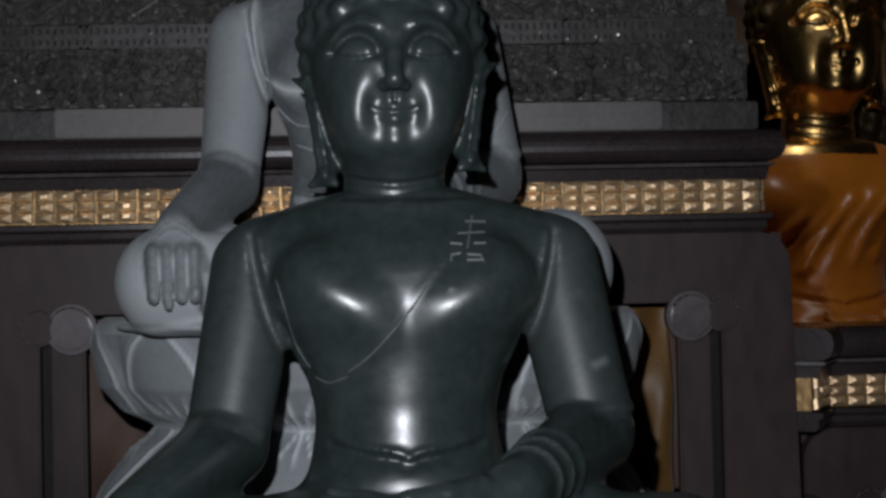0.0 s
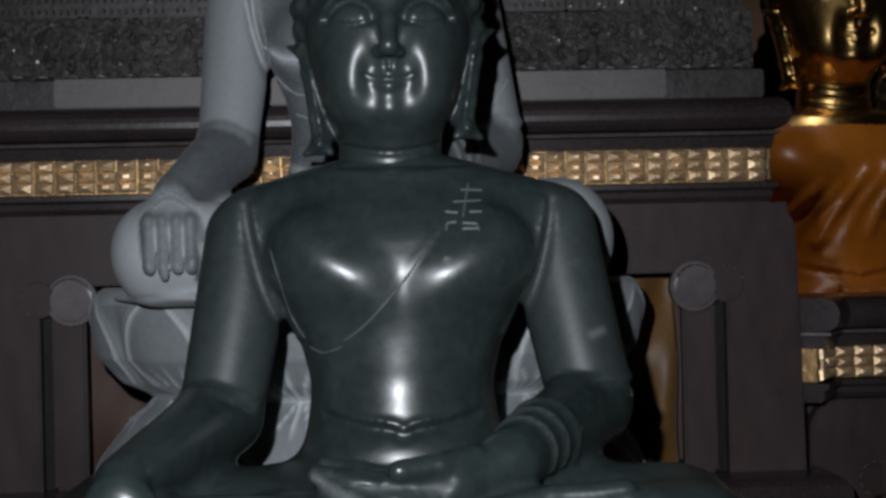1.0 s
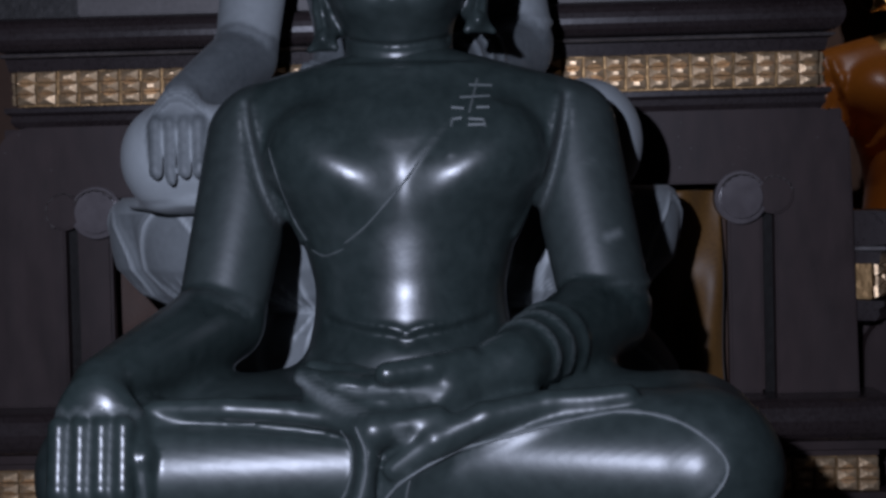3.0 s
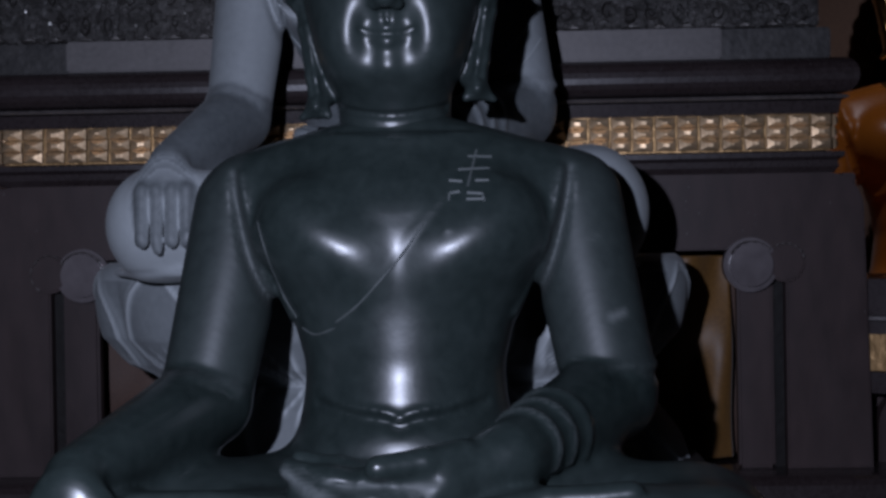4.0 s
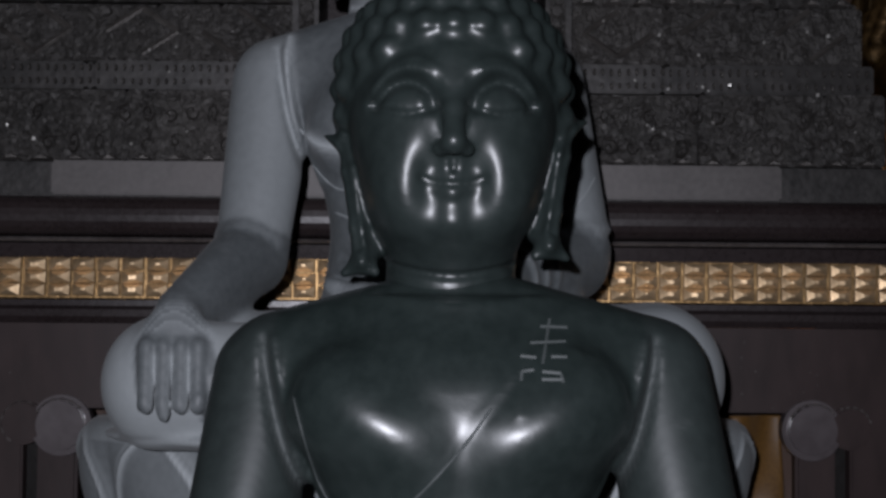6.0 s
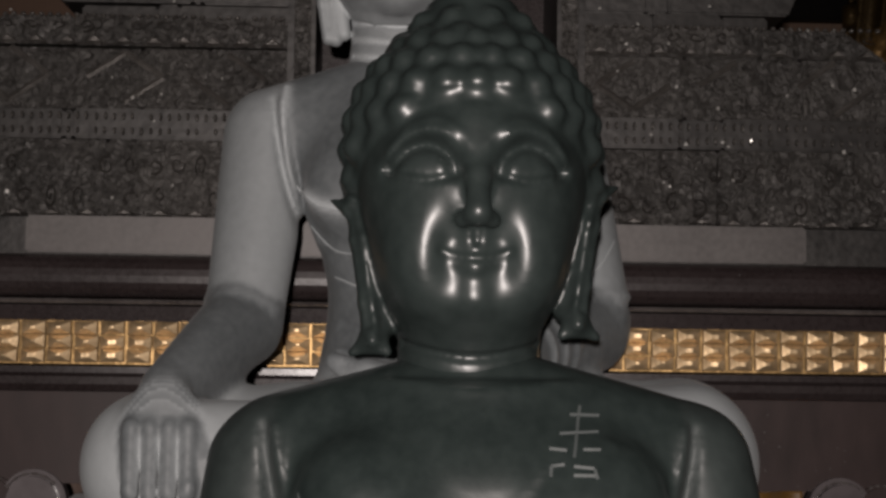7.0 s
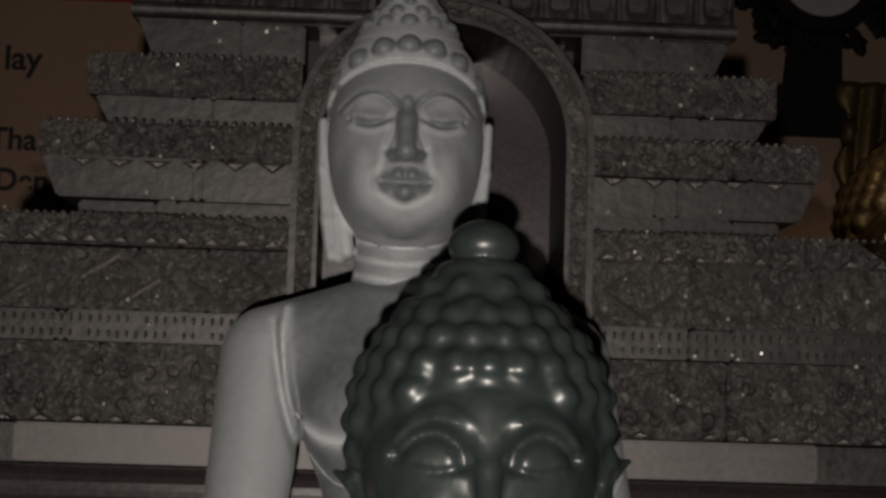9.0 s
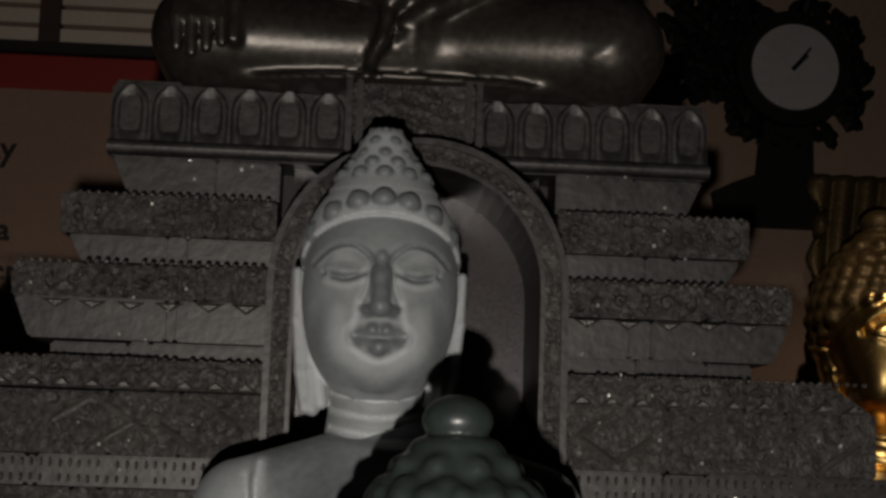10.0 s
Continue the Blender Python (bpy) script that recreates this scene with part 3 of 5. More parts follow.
    c.line([(-0.385, -0.05, 0.332), (-0.37, -0.07, 0.342), (-0.325, -0.10, 0.351), (-0.272, -0.08, 0.334), (-0.25, -0.06, 0.318)], 0.007, 0.008, 0.35, 0.006, 0.15)
    c.line([(-0.385, -0.05, 0.318), (-0.325, -0.10, 0.335), (-0.265, -0.08, 0.316)], -0.005, 0.008, None, None, 0.15)
    c.line([(0.40, -0.05, 0.350), (0.335, -0.10, 0.352), (0.258, -0.06, 0.345)], 0.006, 0.008, 0.2, 0.006, 0.15)
    c.line([(0.40, -0.05, 0.334), (0.335, -0.10, 0.337), (0.258, -0.06, 0.330)], -0.004, 0.008, None, None, 0.15)
    if marks:
        c.line([(0.325, -0.085, 0.425), (0.345, -0.08, 0.432)], -0.002, 0.006, 0.9, 0.006, 0.25)
        c.line([(0.30, -0.075, 0.64), (0.33, -0.06, 0.61), (0.35, -0.04, 0.585)], 0.001, 0.006, 0.4, 0.006, 0.3)
        c.line([(0.29, -0.08, 0.55), (0.32, -0.075, 0.555)], 0.0, 0.006, 0.3, 0.006, 0.25)
    V, F, A = c.skin()
    if marks:
        # worn bars of engraved writing on the shawl
        strokes = [((0.122, 0.692), (0.108, 0.632)), ((0.108, 0.681), (0.146, 0.680)), ((0.093, 0.659), (0.142, 0.661)), ((0.079, 0.642), (0.100, 0.640)), ((0.120, 0.641), (0.141, 0.641)),
                   ((0.080, 0.622), (0.096, 0.624)), ((0.080, 0.622), (0.079, 0.610)), ((0.106, 0.612), (0.133, 0.612)), ((0.107, 0.622), (0.131, 0.620)), ((0.131, 0.620), (0.134, 0.608))]
        for (xa, za), (xb, zb) in strokes:
            n = 7
            L = math.hypot(xb - xa, zb - za)
            nx, nz = -(zb - za) / L * 0.0019, (xb - xa) / L * 0.0019
            rows = []
            for k in range(n):
                x, z = xa + (xb - xa) * k / (n - 1), za + (zb - za) * k / (n - 1)
                fx, fz = (x - c.lo[0]) / h, (z - c.lo[2]) / h
                i0, k0 = int(fx), int(fz)
                u, v = fx - i0, fz - k0
                col = (c.D[i0, :, k0] * (1 - u) + c.D[i0 + 1, :, k0] * u) * (1 - v) + (c.D[i0, :, k0 + 1] * (1 - u) + c.D[i0 + 1, :, k0 + 1] * u) * v
                q = int(np.argmax(col < 0))
                y = c.ax[1][q - 1] + h * col[q - 1] / (col[q - 1] - col[q])
                rows += [(x - nx, y - 0.0016, z - nz), (x + nx, y - 0.0016, z + nz)]
            o = len(V)
            V = np.concatenate([V, np.array(rows)])
            F = np.concatenate([F, np.array([(o + 2 * k, o + 2 * k + 2, o + 2 * k + 3, o + 2 * k + 1) for k in range(n - 1)])])
            A = np.concatenate([A, np.full(2 * n, 0.42)])
    if marks or pale:
        # pale strips along the robe hems and the sleeve: worn rims plus painted highlights
        hems = [(0.0036, 0.6, [(-0.055, -0.44, 0.180), (-0.040, -0.46, 0.14), (-0.046, -0.48, 0.09), (-0.07, -0.48, 0.05), (-0.08, -0.48, 0.012)]),
                (0.0030, 0.5, [(-0.078, -0.44, 0.172), (-0.063, -0.46, 0.135), (-0.070, -0.48, 0.09), (-0.095, -0.48, 0.05)]),
                (0.0040, 0.75, [(-0.02, -0.48, 0.07), (0.015, -0.48, 0.106), (0.085, -0.47, 0.139), (0.167, -0.45, 0.163), (0.25, -0.41, 0.182), (0.32, -0.38, 0.192), (0.385, -0.38, 0.182), (0.43, -0.39, 0.155), (0.450, -0.40, 0.122), (0.43, -0.41, 0.085), (0.39, -0.41, 0.05)]),
                (0.0030, 0.7, [(0.02, -0.48, 0.105), (0.012, -0.48, 0.06), (0.03, -0.48, 0.015)]),
                (0.0030, 0.5, [(-0.10, -0.14, 0.425), (-0.06, -0.145, 0.455), (0.0, -0.145, 0.52), (0.04, -0.14, 0.575)]),
                (0.0028, 0.45, [(-0.16, -0.10, 0.415), (-0.135, -0.12, 0.405), (-0.10, -0.13, 0.417)]),
                (0.0026, 0.4, [(-0.222, -0.06, 0.585), (-0.207, -0.09, 0.53), (-0.192, -0.09, 0.47), (-0.168, -0.09, 0.43)])]
        if pale:
            hems = [(0.0040, 0.8, [(-0.222, -0.09, 0.522), (-0.195, -0.11, 0.494), (-0.16, -0.13, 0.480), (-0.10, -0.15, 0.476), (0, -0.165, 0.472), (0.1, -0.15, 0.476)]),
                    (0.0030, 0.5, [(-0.197, -0.10, 0.459), (-0.16, -0.12, 0.424), (-0.12, -0.14, 0.410), (0, -0.155, 0.405), (0.1, -0.14, 0.41)]),
                    (0.0035, 0.5, [(-0.15, -0.12, 0.375), (-0.06, -0.14, 0.345), (0.05, -0.14, 0.335)]),
                    (0.0035, 0.5, [(0.36, -0.06, 0.50), (0.32, -0.09, 0.44), (0.27, -0.09, 0.40)]),
                    (0.0035, 0.5, [(0.37, -0.06, 0.44), (0.33, -0.09, 0.39), (0.27, -0.09, 0.36)])]
        for half, tone, way in hems:
            way = [np.array(p) for p in way]
            fine = []
            for i in range(len(way) - 1):
                p0, p1, p2, p3 = way[max(i - 1, 0)], way[i], way[i + 1], way[min(i + 2, len(way) - 1)]
                for t in np.arange(8) / 8:
                    fine.append(0.5 * (2 * p1 + (p2 - p0) * t + (2 * p0 - 5 * p1 + 4 * p2 - p3) * t * t + (3 * p1 - p0 - 3 * p2 + p3) * t ** 3))
            fine.append(way[-1])
            fine = np.array(fine)
            along = np.gradient(fine[:, [0, 2]], axis=0)
            along /= np.maximum(np.linalg.norm(along, axis=1, keepdims=True), 1e-9)
            grid = np.zeros((len(fine), 4, 3))
            for k, (p, d) in enumerate(zip(fine, along)):
                wear = half * (0.75 + 0.25 * math.sin(k * 1.7) * math.sin(k * 0.6 + 1)) * min(1, 0.35 + 0.3 * min(k, len(fine) - 1 - k))
                for j, off in enumerate((-1.0, -0.45, 0.45, 1.0)):
                    x, z = p[0] - d[1] * off * wear, p[2] + d[0] * off * wear
                    fx, fz = (x - c.lo[0]) / h, (z - c.lo[2]) / h
                    i0, k0 = int(fx), int(fz)
                    u, v = fx - i0, fz - k0
                    col = (c.D[i0, :, k0] * (1 - u) + c.D[i0 + 1, :, k0] * u) * (1 - v) + (c.D[i0, :, k0 + 1] * (1 - u) + c.D[i0 + 1, :, k0 + 1] * u) * v
                    q = max(int(np.argmax(col < 0)), 1)
                    y = c.ax[1][q - 1] + h * col[q - 1] / (col[q - 1] - col[q])
                    if abs(y - p[1]) > 0.17:
                        y = p[1] + 0.05
                    grid[k, j] = (x, y + (0.001 if j in (0, 3) else -0.0045), z)
            for j in range(4):
                soft = grid[:, j, 1].copy()
                grid[1:-1, j, 1] = (soft[:-2] + 2 * soft[1:-1] + soft[2:]) / 4
            o = len(V)
            V = np.concatenate([V, grid.reshape(-1, 3)])
            F = np.concatenate([F, np.array([(o + 4 * k + j, o + 4 * k + 4 + j, o + 4 * k + 5 + j, o + 4 * k + 1 + j) for k in range(len(fine) - 1) for j in range(3)])])
            A = np.concatenate([A, np.full(4 * len(fine), tone)])
    return V, F, A


def round_face(c):
    """Broad smooth face with arched brows, lowered lids and a small mouth."""
    c.P[:] = 0.03
    c.ball((0, -0.045, 0.17), (0.135, 0.118, 0.160), 0.03)
    c.ball((0, -0.036, 0.082), (0.100, 0.096, 0.078), 0.05)
    for s in (-1, 1):
        c.ball((s * 0.060, -0.105, 0.106), (0.034, 0.034, 0.052), 0.045)
    # furrows beside the mouth
    for s in (-1, 1):
        c.ball((s * 0.029, -0.178, 0.100), (0.018, 0.036, 0.050), 0.032, cut=True)
    c.ball((0, -0.119, 0.054), (0.018, 0.022, 0.015), 0.018)
    for s in (-1, 1):
        c.line([(s * 0.011, -0.16, 0.238), (s * 0.024, -0.16, 0.258), (s * 0.047, -0.155, 0.272), (s * 0.077, -0.145, 0.267), (s * 0.099, -0.12, 0.246), (s * 0.111, -0.11, 0.222)], 0.0025, 0.0055, None, None, 0.2)
        c.line([(s * 0.040, -0.155, 0.254), (s * 0.060, -0.15, 0.258), (s * 0.082, -0.145, 0.250), (s * 0.100, -0.12, 0.230)], 0.012, 0.015, None, None, 0.2)
        # fold under the brow, lid, and the slit beneath
        c.line([(s * 0.026, -0.16, 0.208), (s * 0.033, -0.16, 0.226), (s * 0.056, -0.15, 0.241), (s * 0.082, -0.14, 0.236), (s * 0.104, -0.12, 0.214)], -0.018, 0.009, None, None, 0.22)
        c.ball((s * 0.058, -0.127, 0.206), (0.040, 0.022, 0.021), 0.010)
        c.line([(s * 0.026, -0.16, 0.203), (s * 0.060, -0.155, 0.196), (s * 0.096, -0.135, 0.203)], -0.005, 0.0045, None, None, 0.25)
        c.ball((s * 0.017, -0.166, 0.148), (0.011, 0.013, 0.010), 0.008)
        c.limb((0, -0.140, 0.113), (s * 0.036, -0.132, 0.114), 0.007, 0.006, 0.010)
        c.limb((0, -0.138, 0.095), (s * 0.026, -0.131, 0.100), 0.009, 0.007, 0.010)
        c.line([(0, -0.158, 0.103), (s * 0.020, -0.155, 0.105), (s * 0.042, -0.142, 0.112)], -0.005, 0.004, None, None, 0.3)
    c.ball((0, -0.142, 0.245), (0.014, 0.012, 0.030), 0.03)
    c.chain([(0, -0.148, 0.245), (0, -0.166, 0.20), (0, -0.184, 0.158)], [0.010, 0.012, 0.016], 0.012)
    c.ball((0, -0.181, 0.153), (0.016, 0.015, 0.013), 0.008)
    c.line([(0, -0.155, 0.138), (0, -0.152, 0.124)], -0.004, 0.006, None, None, 0.3)


def tall_face(c):
    """Long oval face with thin joined brows and full lips, paler in the hollows."""
    c.ball((0, -0.045, 0.175), (0.153, 0.118, 0.174), 0.03)
    c.ball((0, -0.05, 0.085), (0.115, 0.095, 0.090), 0.05)
    c.ball((0, -0.122, 0.030), (0.030, 0.024, 0.022), 0.035)
    for s in (-1, 1):
        c.ball((s * 0.064, -0.116, 0.100), (0.034, 0.028, 0.048), 0.045)
        c.ball((s * 0.070, -0.172, 0.243), (0.046, 0.034, 0.024), 0.022, cut=True)
        c.ball((s * 0.070, -0.127, 0.220), (0.042, 0.022, 0.018), 0.012)
        # eyelid slit darkened in tone as if shaded
        c.line([(s * 0.030, -0.156, 0.219), (s * 0.068, -0.150, 0.207), (s * 0.110, -0.122, 0.220)], -0.007, 0.005, None, None, 0.25, 0.006)
        c.line([(s * 0.030, -0.165, 0.246), (s * 0.060, -0.158, 0.264), (s * 0.098, -0.14, 0.258), (s * 0.124, -0.11, 0.236)], 0.003, 0.005, 0.35, 0.006, 0.2)
        c.line([(s * 0.034, -0.16, 0.232), (s * 0.070, -0.15, 0.240), (s * 0.108, -0.13, 0.230)], 0.0, 0.02, 0.45, 0.012, 0.5)
        c.line([(s * 0.034, -0.16, 0.203), (s * 0.070, -0.15, 0.193), (s * 0.108, -0.13, 0.203)], 0.0, 0.02, 0.45, 0.010, 0.5)
        c.line([(s * 0.080, -0.14, 0.14), (s * 0.072, -0.15, 0.08), (s * 0.03, -0.15, 0.045)], 0.0, 0.025, 0.34, 0.030, 0.5)
        c.line([(s * 0.040, -0.15, 0.160), (s * 0.050, -0.15, 0.122), (s * 0.056, -0.145, 0.100), (s * 0.048, -0.15, 0.074), (s * 0.022, -0.15, 0.058), (0, -0.155, 0.054)], 0.0, 0.02, 0.6, 0.010, 0.5)
        c.line([(s * 0.020, -0.158, 0.230), (s * 0.026, -0.158, 0.19), (s * 0.038, -0.155, 0.160)], -0.005, 0.006, 0.25, 0.008, 0.4)
        c.ball((s * 0.024, -0.158, 0.145), (0.014, 0.020, 0.012), 0.008, pale=0.0)
    for s in (-1, 1):
        # brow and lid grooves get their shade from the tone
        c.line([(s * 0.012, -0.165, 0.234), (s * 0.028, -0.165, 0.256), (s * 0.060, -0.158, 0.274), (s * 0.098, -0.14, 0.268), (s * 0.130, -0.11, 0.242)], -0.011, 0.0048, None, None, 0.2, 0.007)
        c.line([(s * 0.052, -0.156, 0.213), (s * 0.070, -0.150, 0.210), (s * 0.092, -0.14, 0.213)], -0.006, 0.006, None, None, 0.25, 0.009)
        c.ball((s * 0.046, -0.172, 0.098), (0.016, 0.024, 0.020), 0.016, cut=True)
        c.limb((s * 0.013, -0.156, 0.111), (s * 0.046, -0.140, 0.102), 0.014, 0.006, 0.003, pale=0.0)
        c.limb((0, -0.154, 0.081), (s * 0.038, -0.142, 0.092), 0.016, 0.009, 0.003, pale=0.0)
    for s in (-1, 1):
        c.line([(0, -0.172, 0.097), (s * 0.025, -0.166, 0.099), (s * 0.050, -0.146, 0.102)], -0.009, 0.0045, 0.45, 0.0035, 0.3)
        c.line([(s * 0.022, -0.185, 0.134), (s * 0.034, -0.17, 0.140)], -0.006, 0.006, None, None, 0.4)
    c.chain([(0, -0.148, 0.245), (0, -0.164, 0.21), (0, -0.184, 0.155)], [0.011, 0.014, 0.019], 0.012, pale=0.0)
    c.ball((0, -0.180, 0.148), (0.021, 0.017, 0.014), 0.008, pale=0.0)
    c.ball((0, -0.158, 0.250), (0.009, 0.008, 0.011), 0.003)


def head(h, style):
    """Chin at z = 0, facing -y."""
    c = Clay((-0.225, -0.26, -0.16), (0.225, 0.24, 0.60), h)
    # neck
    c.loft([-0.16, -0.10, -0.04, 0.02, 0.10, 0.16], [0.13, 0.102, 0.094, 0.09, 0.09, 0.08], [0.11, 0.092, 0.088, 0.088, 0.09, 0.08], [0.02, 0.015, 0.01, 0.01, 0.01, 0.02], 0.0)
    if style == "tall":
        X, Y, Z = c.ax[0][:, None, None], c.ax[1][None, :, None], c.ax[2][None, None, :]
        c.P[:] = np.where((X * X + (Y - 0.01) ** 2 < 0.118 ** 2) & (Z < 0.03), 0.25, 0.15 * (Z > 0) + 0 * X * Y)
    # skull and face
    c.ball((0, 0.01, 0.24), (0.152, 0.165, 0.165), 0.02)
    if style == "tall":
        tall_face(c)
    else:
        round_face(c)
    for z in (-0.078, -0.045, -0.012):
        c.line([(-0.088, -0.022, z + 0.012), (-0.06, -0.058, z + 0.004), (0, -0.079, z - 0.004), (0.06, -0.058, z + 0.004), (0.088, -0.022, z + 0.012)], -0.008, 0.006, 1.0 if style == "tall" else None, 0.008)
    # ears
    ep = 0.50 if style == "tall" else None
    for s in (-1, 1):
        if style == "tall":
            c.chain([(s * 0.166, 0.012, 0.235), (s * 0.163, 0.0, 0.14), (s * 0.152, -0.01, 0.04), (s * 0.140, -0.02, -0.032)], [0.011, 0.011, 0.012, 0.012], 0.006, 1.8, ep)
            c.chain([(s * 0.150, 0.005, 0.18), (s * 0.146, 0.0, 0.13), (s * 0.134, -0.01, 0.04), (s * 0.124, -0.02, -0.034)], [0.012, 0.013, 0.013, 0.013], 0.006, 1.6, ep)
            c.chain([(s * 0.122, 0.0, 0.06), (s * 0.108, -0.01, -0.02)], [0.015, 0.013], 0.008, 1.6, 0.7)
            c.line([(s * 0.160, -0.02, 0.20), (s * 0.154, -0.028, 0.10), (s * 0.140, -0.04, -0.01)], -0.004, 0.005)
        else:
            e, u = 0.006, 0.016 + 0.012 * s
            c.chain([(s * 0.160 + e, 0.02, 0.185 + u), (s * 0.150 + e, 0.005, 0.13 + u), (s * 0.138 + e, -0.008, 0.05 + u), (s * 0.130 + e, -0.015, 0.0 + u)], [0.011, 0.013, 0.012, 0.015], 0.008, 2.4)
            c.limb((s * 0.162 + e, 0.0, 0.168 + u), (s * 0.186 + e, 0.02, 0.182 + u), 0.011, 0.004, 0.010)
            c.limb((s * 0.130 + e, -0.02, 0.0 + u), (s * 0.156 + e, -0.02, -0.016 + u), 0.016, 0.006, 0.010)
            c.limb((s * 0.130 + e, -0.02, 0.0 + u), (s * 0.112 + e, -0.03, -0.014 + u), 0.015, 0.007, 0.010)
            c.chain([(s * 0.140 + e, 0.02, 0.17 + u), (s * 0.124 + e, 0.012, 0.06 + u), (s * 0.114 + e, 0.0, 0.015 + u)], [0.014, 0.013, 0.011], 0.012, 2.0)
            c.line([(s * 0.164 + e, -0.02, 0.165 + u), (s * 0.150 + e, -0.035, 0.10 + u), (s * 0.136 + e, -0.048, 0.02 + u)], -0.008, 0.006, None, None, 0.3)
    # hair
    if style == "tall":
        s, X, Y, Z = c.region((-0.2, -0.22, 0.15), (0.2, 0.22, 0.48))
        q = np.sqrt((X / 0.161) ** 2 + ((Y - 0.015) / 0.169) ** 2 + ((Z - 0.26) / 0.182) ** 2)
        d = np.maximum((q - 1) * 0.161, 0.254 - 0.56 * (Y - 0.01) - Z)
        near = np.clip(1 - d / 0.006, 0, 1)
        c.P[s] = np.maximum(c.P[s], 0.75 * near)
        c.blend(s, d, 0.004)
        c.loft([0.39, 0.415, 0.44, 0.47, 0.50, 0.525, 0.54], [0.118, 0.100, 0.084, 0.066, 0.050, 0.036, 0.012], [0.118, 0.100, 0.084, 0.066, 0.050, 0.036, 0.012], [0.02] * 7, 0.012)
        c.P[:, :, c.ax[2] > 0.40] = 0.55
        for z, r, m, b in ((0.352, 0.128, 16, 0.0235), (0.425, 0.088, 11, 0.0165), (0.449, 0.072, 9, 0.0145), (0.470, 0.058, 8, 0.0125), (0.498, 0.044, 7, 0.011), (0.522, 0.031, 6, 0.009)):
            for i in range(m):
                a = -math.pi / 2 + 2 * math.pi * (i + (0.5 if z in (0.449, 0.498) else 0)) / m
                lift = max(math.sin(a) + 1.0, 0)
                if z < 0.4:
                    zz = 0.366 - 0.100 * min(lift, 1.0) ** 1.1
                    rr = math.sqrt(max(1 - ((zz - 0.26) / 0.182) ** 2, 0))
                    e = 0.153 - 0.013 * min(lift, 1.0)
                    p = (e * rr * math.cos(a), 0.015 + (e + 0.010) * rr * math.sin(a), zz)
                else:
                    p = (r * math.cos(a), 0.02 + r * math.sin(a), z)
                c.ball(p, (b, b, b * 0.92), 0.002, pale=0.0)
    else:
        s, X, Y, Z = c.region((-0.2, -0.22, 0.12), (0.2, 0.22, 0.48))
        q = np.sqrt((X / 0.160) ** 2 + ((Y - 0.02) / 0.172) ** 2 + ((Z - 0.25) / 0.165) ** 2)
        d = np.maximum((q - 1) * 0.16, 0.19 - 0.80 * (Y + 0.01) - Z)
        c.blend(s, d, 0.006)
        c.loft([0.36, 0.395, 0.42, 0.44, 0.455, 0.47], [0.120, 0.096, 0.076, 0.066, 0.052, 0.044], [0.120, 0.096, 0.076, 0.066, 0.052, 0.044], [0.025] * 6, 0.02)
        c.ball((0, 0.025, 0.479), (0.046, 0.046, 0.034), 0.004)
        c.line([(0.05 * math.cos(a), 0.025 + 0.05 * math.sin(a), 0.462) for a in np.linspace(0, 2 * math.pi, 13)], -0.006, 0.006)
        c.ball((0, 0.025, 0.444), (0.060, 0.060, 0.014), 0.006)
        for row, th in enumerate((38, 51, 64, 77, 90, 103, 116)):
            m = max(int(round(2 * math.pi * 0.165 * math.sin(radians(th)) / 0.040)), 4)
            for i in range(m):
                ph = -math.pi / 2 + 2 * math.pi * (i + 0.5 * (row % 2)) / m
                cz, sr = math.cos(radians(th)), math.sin(radians(th))
                p = (0.160 * sr * math.cos(ph), 0.02 + 0.172 * sr * math.sin(ph), 0.25 + 0.165 * cz)
                if p[2] > 0.200 - 0.80 * (p[1] + 0.01):
                    c.ball(p, (0.0170, 0.0170, 0.0170), 0.017)
        for z, r, m in ((0.392, 0.094, 11), (0.418, 0.074, 9)):
            for i in range(m):
                a = 2 * math.pi * (i + z * 10) / m
                c.ball((r * math.cos(a), 0.025 + r * math.sin(a), z), 0.015, 0.014)
        # smooth hair edge over the brow
        c.line([(-0.15, -0.02, 0.20), (-0.125, -0.09, 0.265), (-0.07, -0.14, 0.305), (0, -0.152, 0.318), (0.07, -0.14, 0.305), (0.125, -0.09, 0.265), (0.15, -0.02, 0.20)], 0.002, 0.007)
    return c.skin()


BODY = seated_body(0.005)
PALE_BODY = seated_body(0.0055, True, False)
PLAIN_BODY = seated_body(0.0075, False, False)
ROBED_BODY = seated_body(0.0075, False, False, True)
ROUND_HEAD = head(0.0035, "round")
TALL_HEAD = head(0.0035, "tall")

green = tagged(new("buddha_statue", join_skins("buddha_statue", [
    (*BODY, placed(1, 1, 1, 0, 0, 0), 0), (*ROUND_HEAD, placed(1.0, 1.0, 1.0, -0.012, 0.035, 0.765), 0)], [M_JADE])),
    "polished dark green stone seated Buddha statue before the altar", "statue")
green.matrix_world = pose(0.067, -0.76, 0.57)

white = tagged(new("buddha_statue", join_skins("buddha_statue", [
    (*PALE_BODY, placed(0.87, 0.85, 1.0, 0.035, 0, 0), 0), (*TALL_HEAD, placed(0.82, 0.82, 0.84, 0, 0.03, 0.801), 0)], [M_PALE])),
    "pale grey stone seated Buddha statue on a lotus pedestal", "statue")
white.matrix_world = pose(-0.045, -0.215, 1.068)

bronze = tagged(new("buddha_statue", join_skins("buddha_statue", [
    (*PLAIN_BODY, placed(0.92, 0.9, 0.95, 0, 0, 0), 0), (*ROUND_HEAD, placed(0.9, 0.9, 0.9, 0, 0.03, 0.72), 0)], [M_BRONZE])),
    "dark bronze seated Buddha statue on the tiered throne", "statue")
bronze.matrix_world = pose(-0.01, 0.52, 2.475)

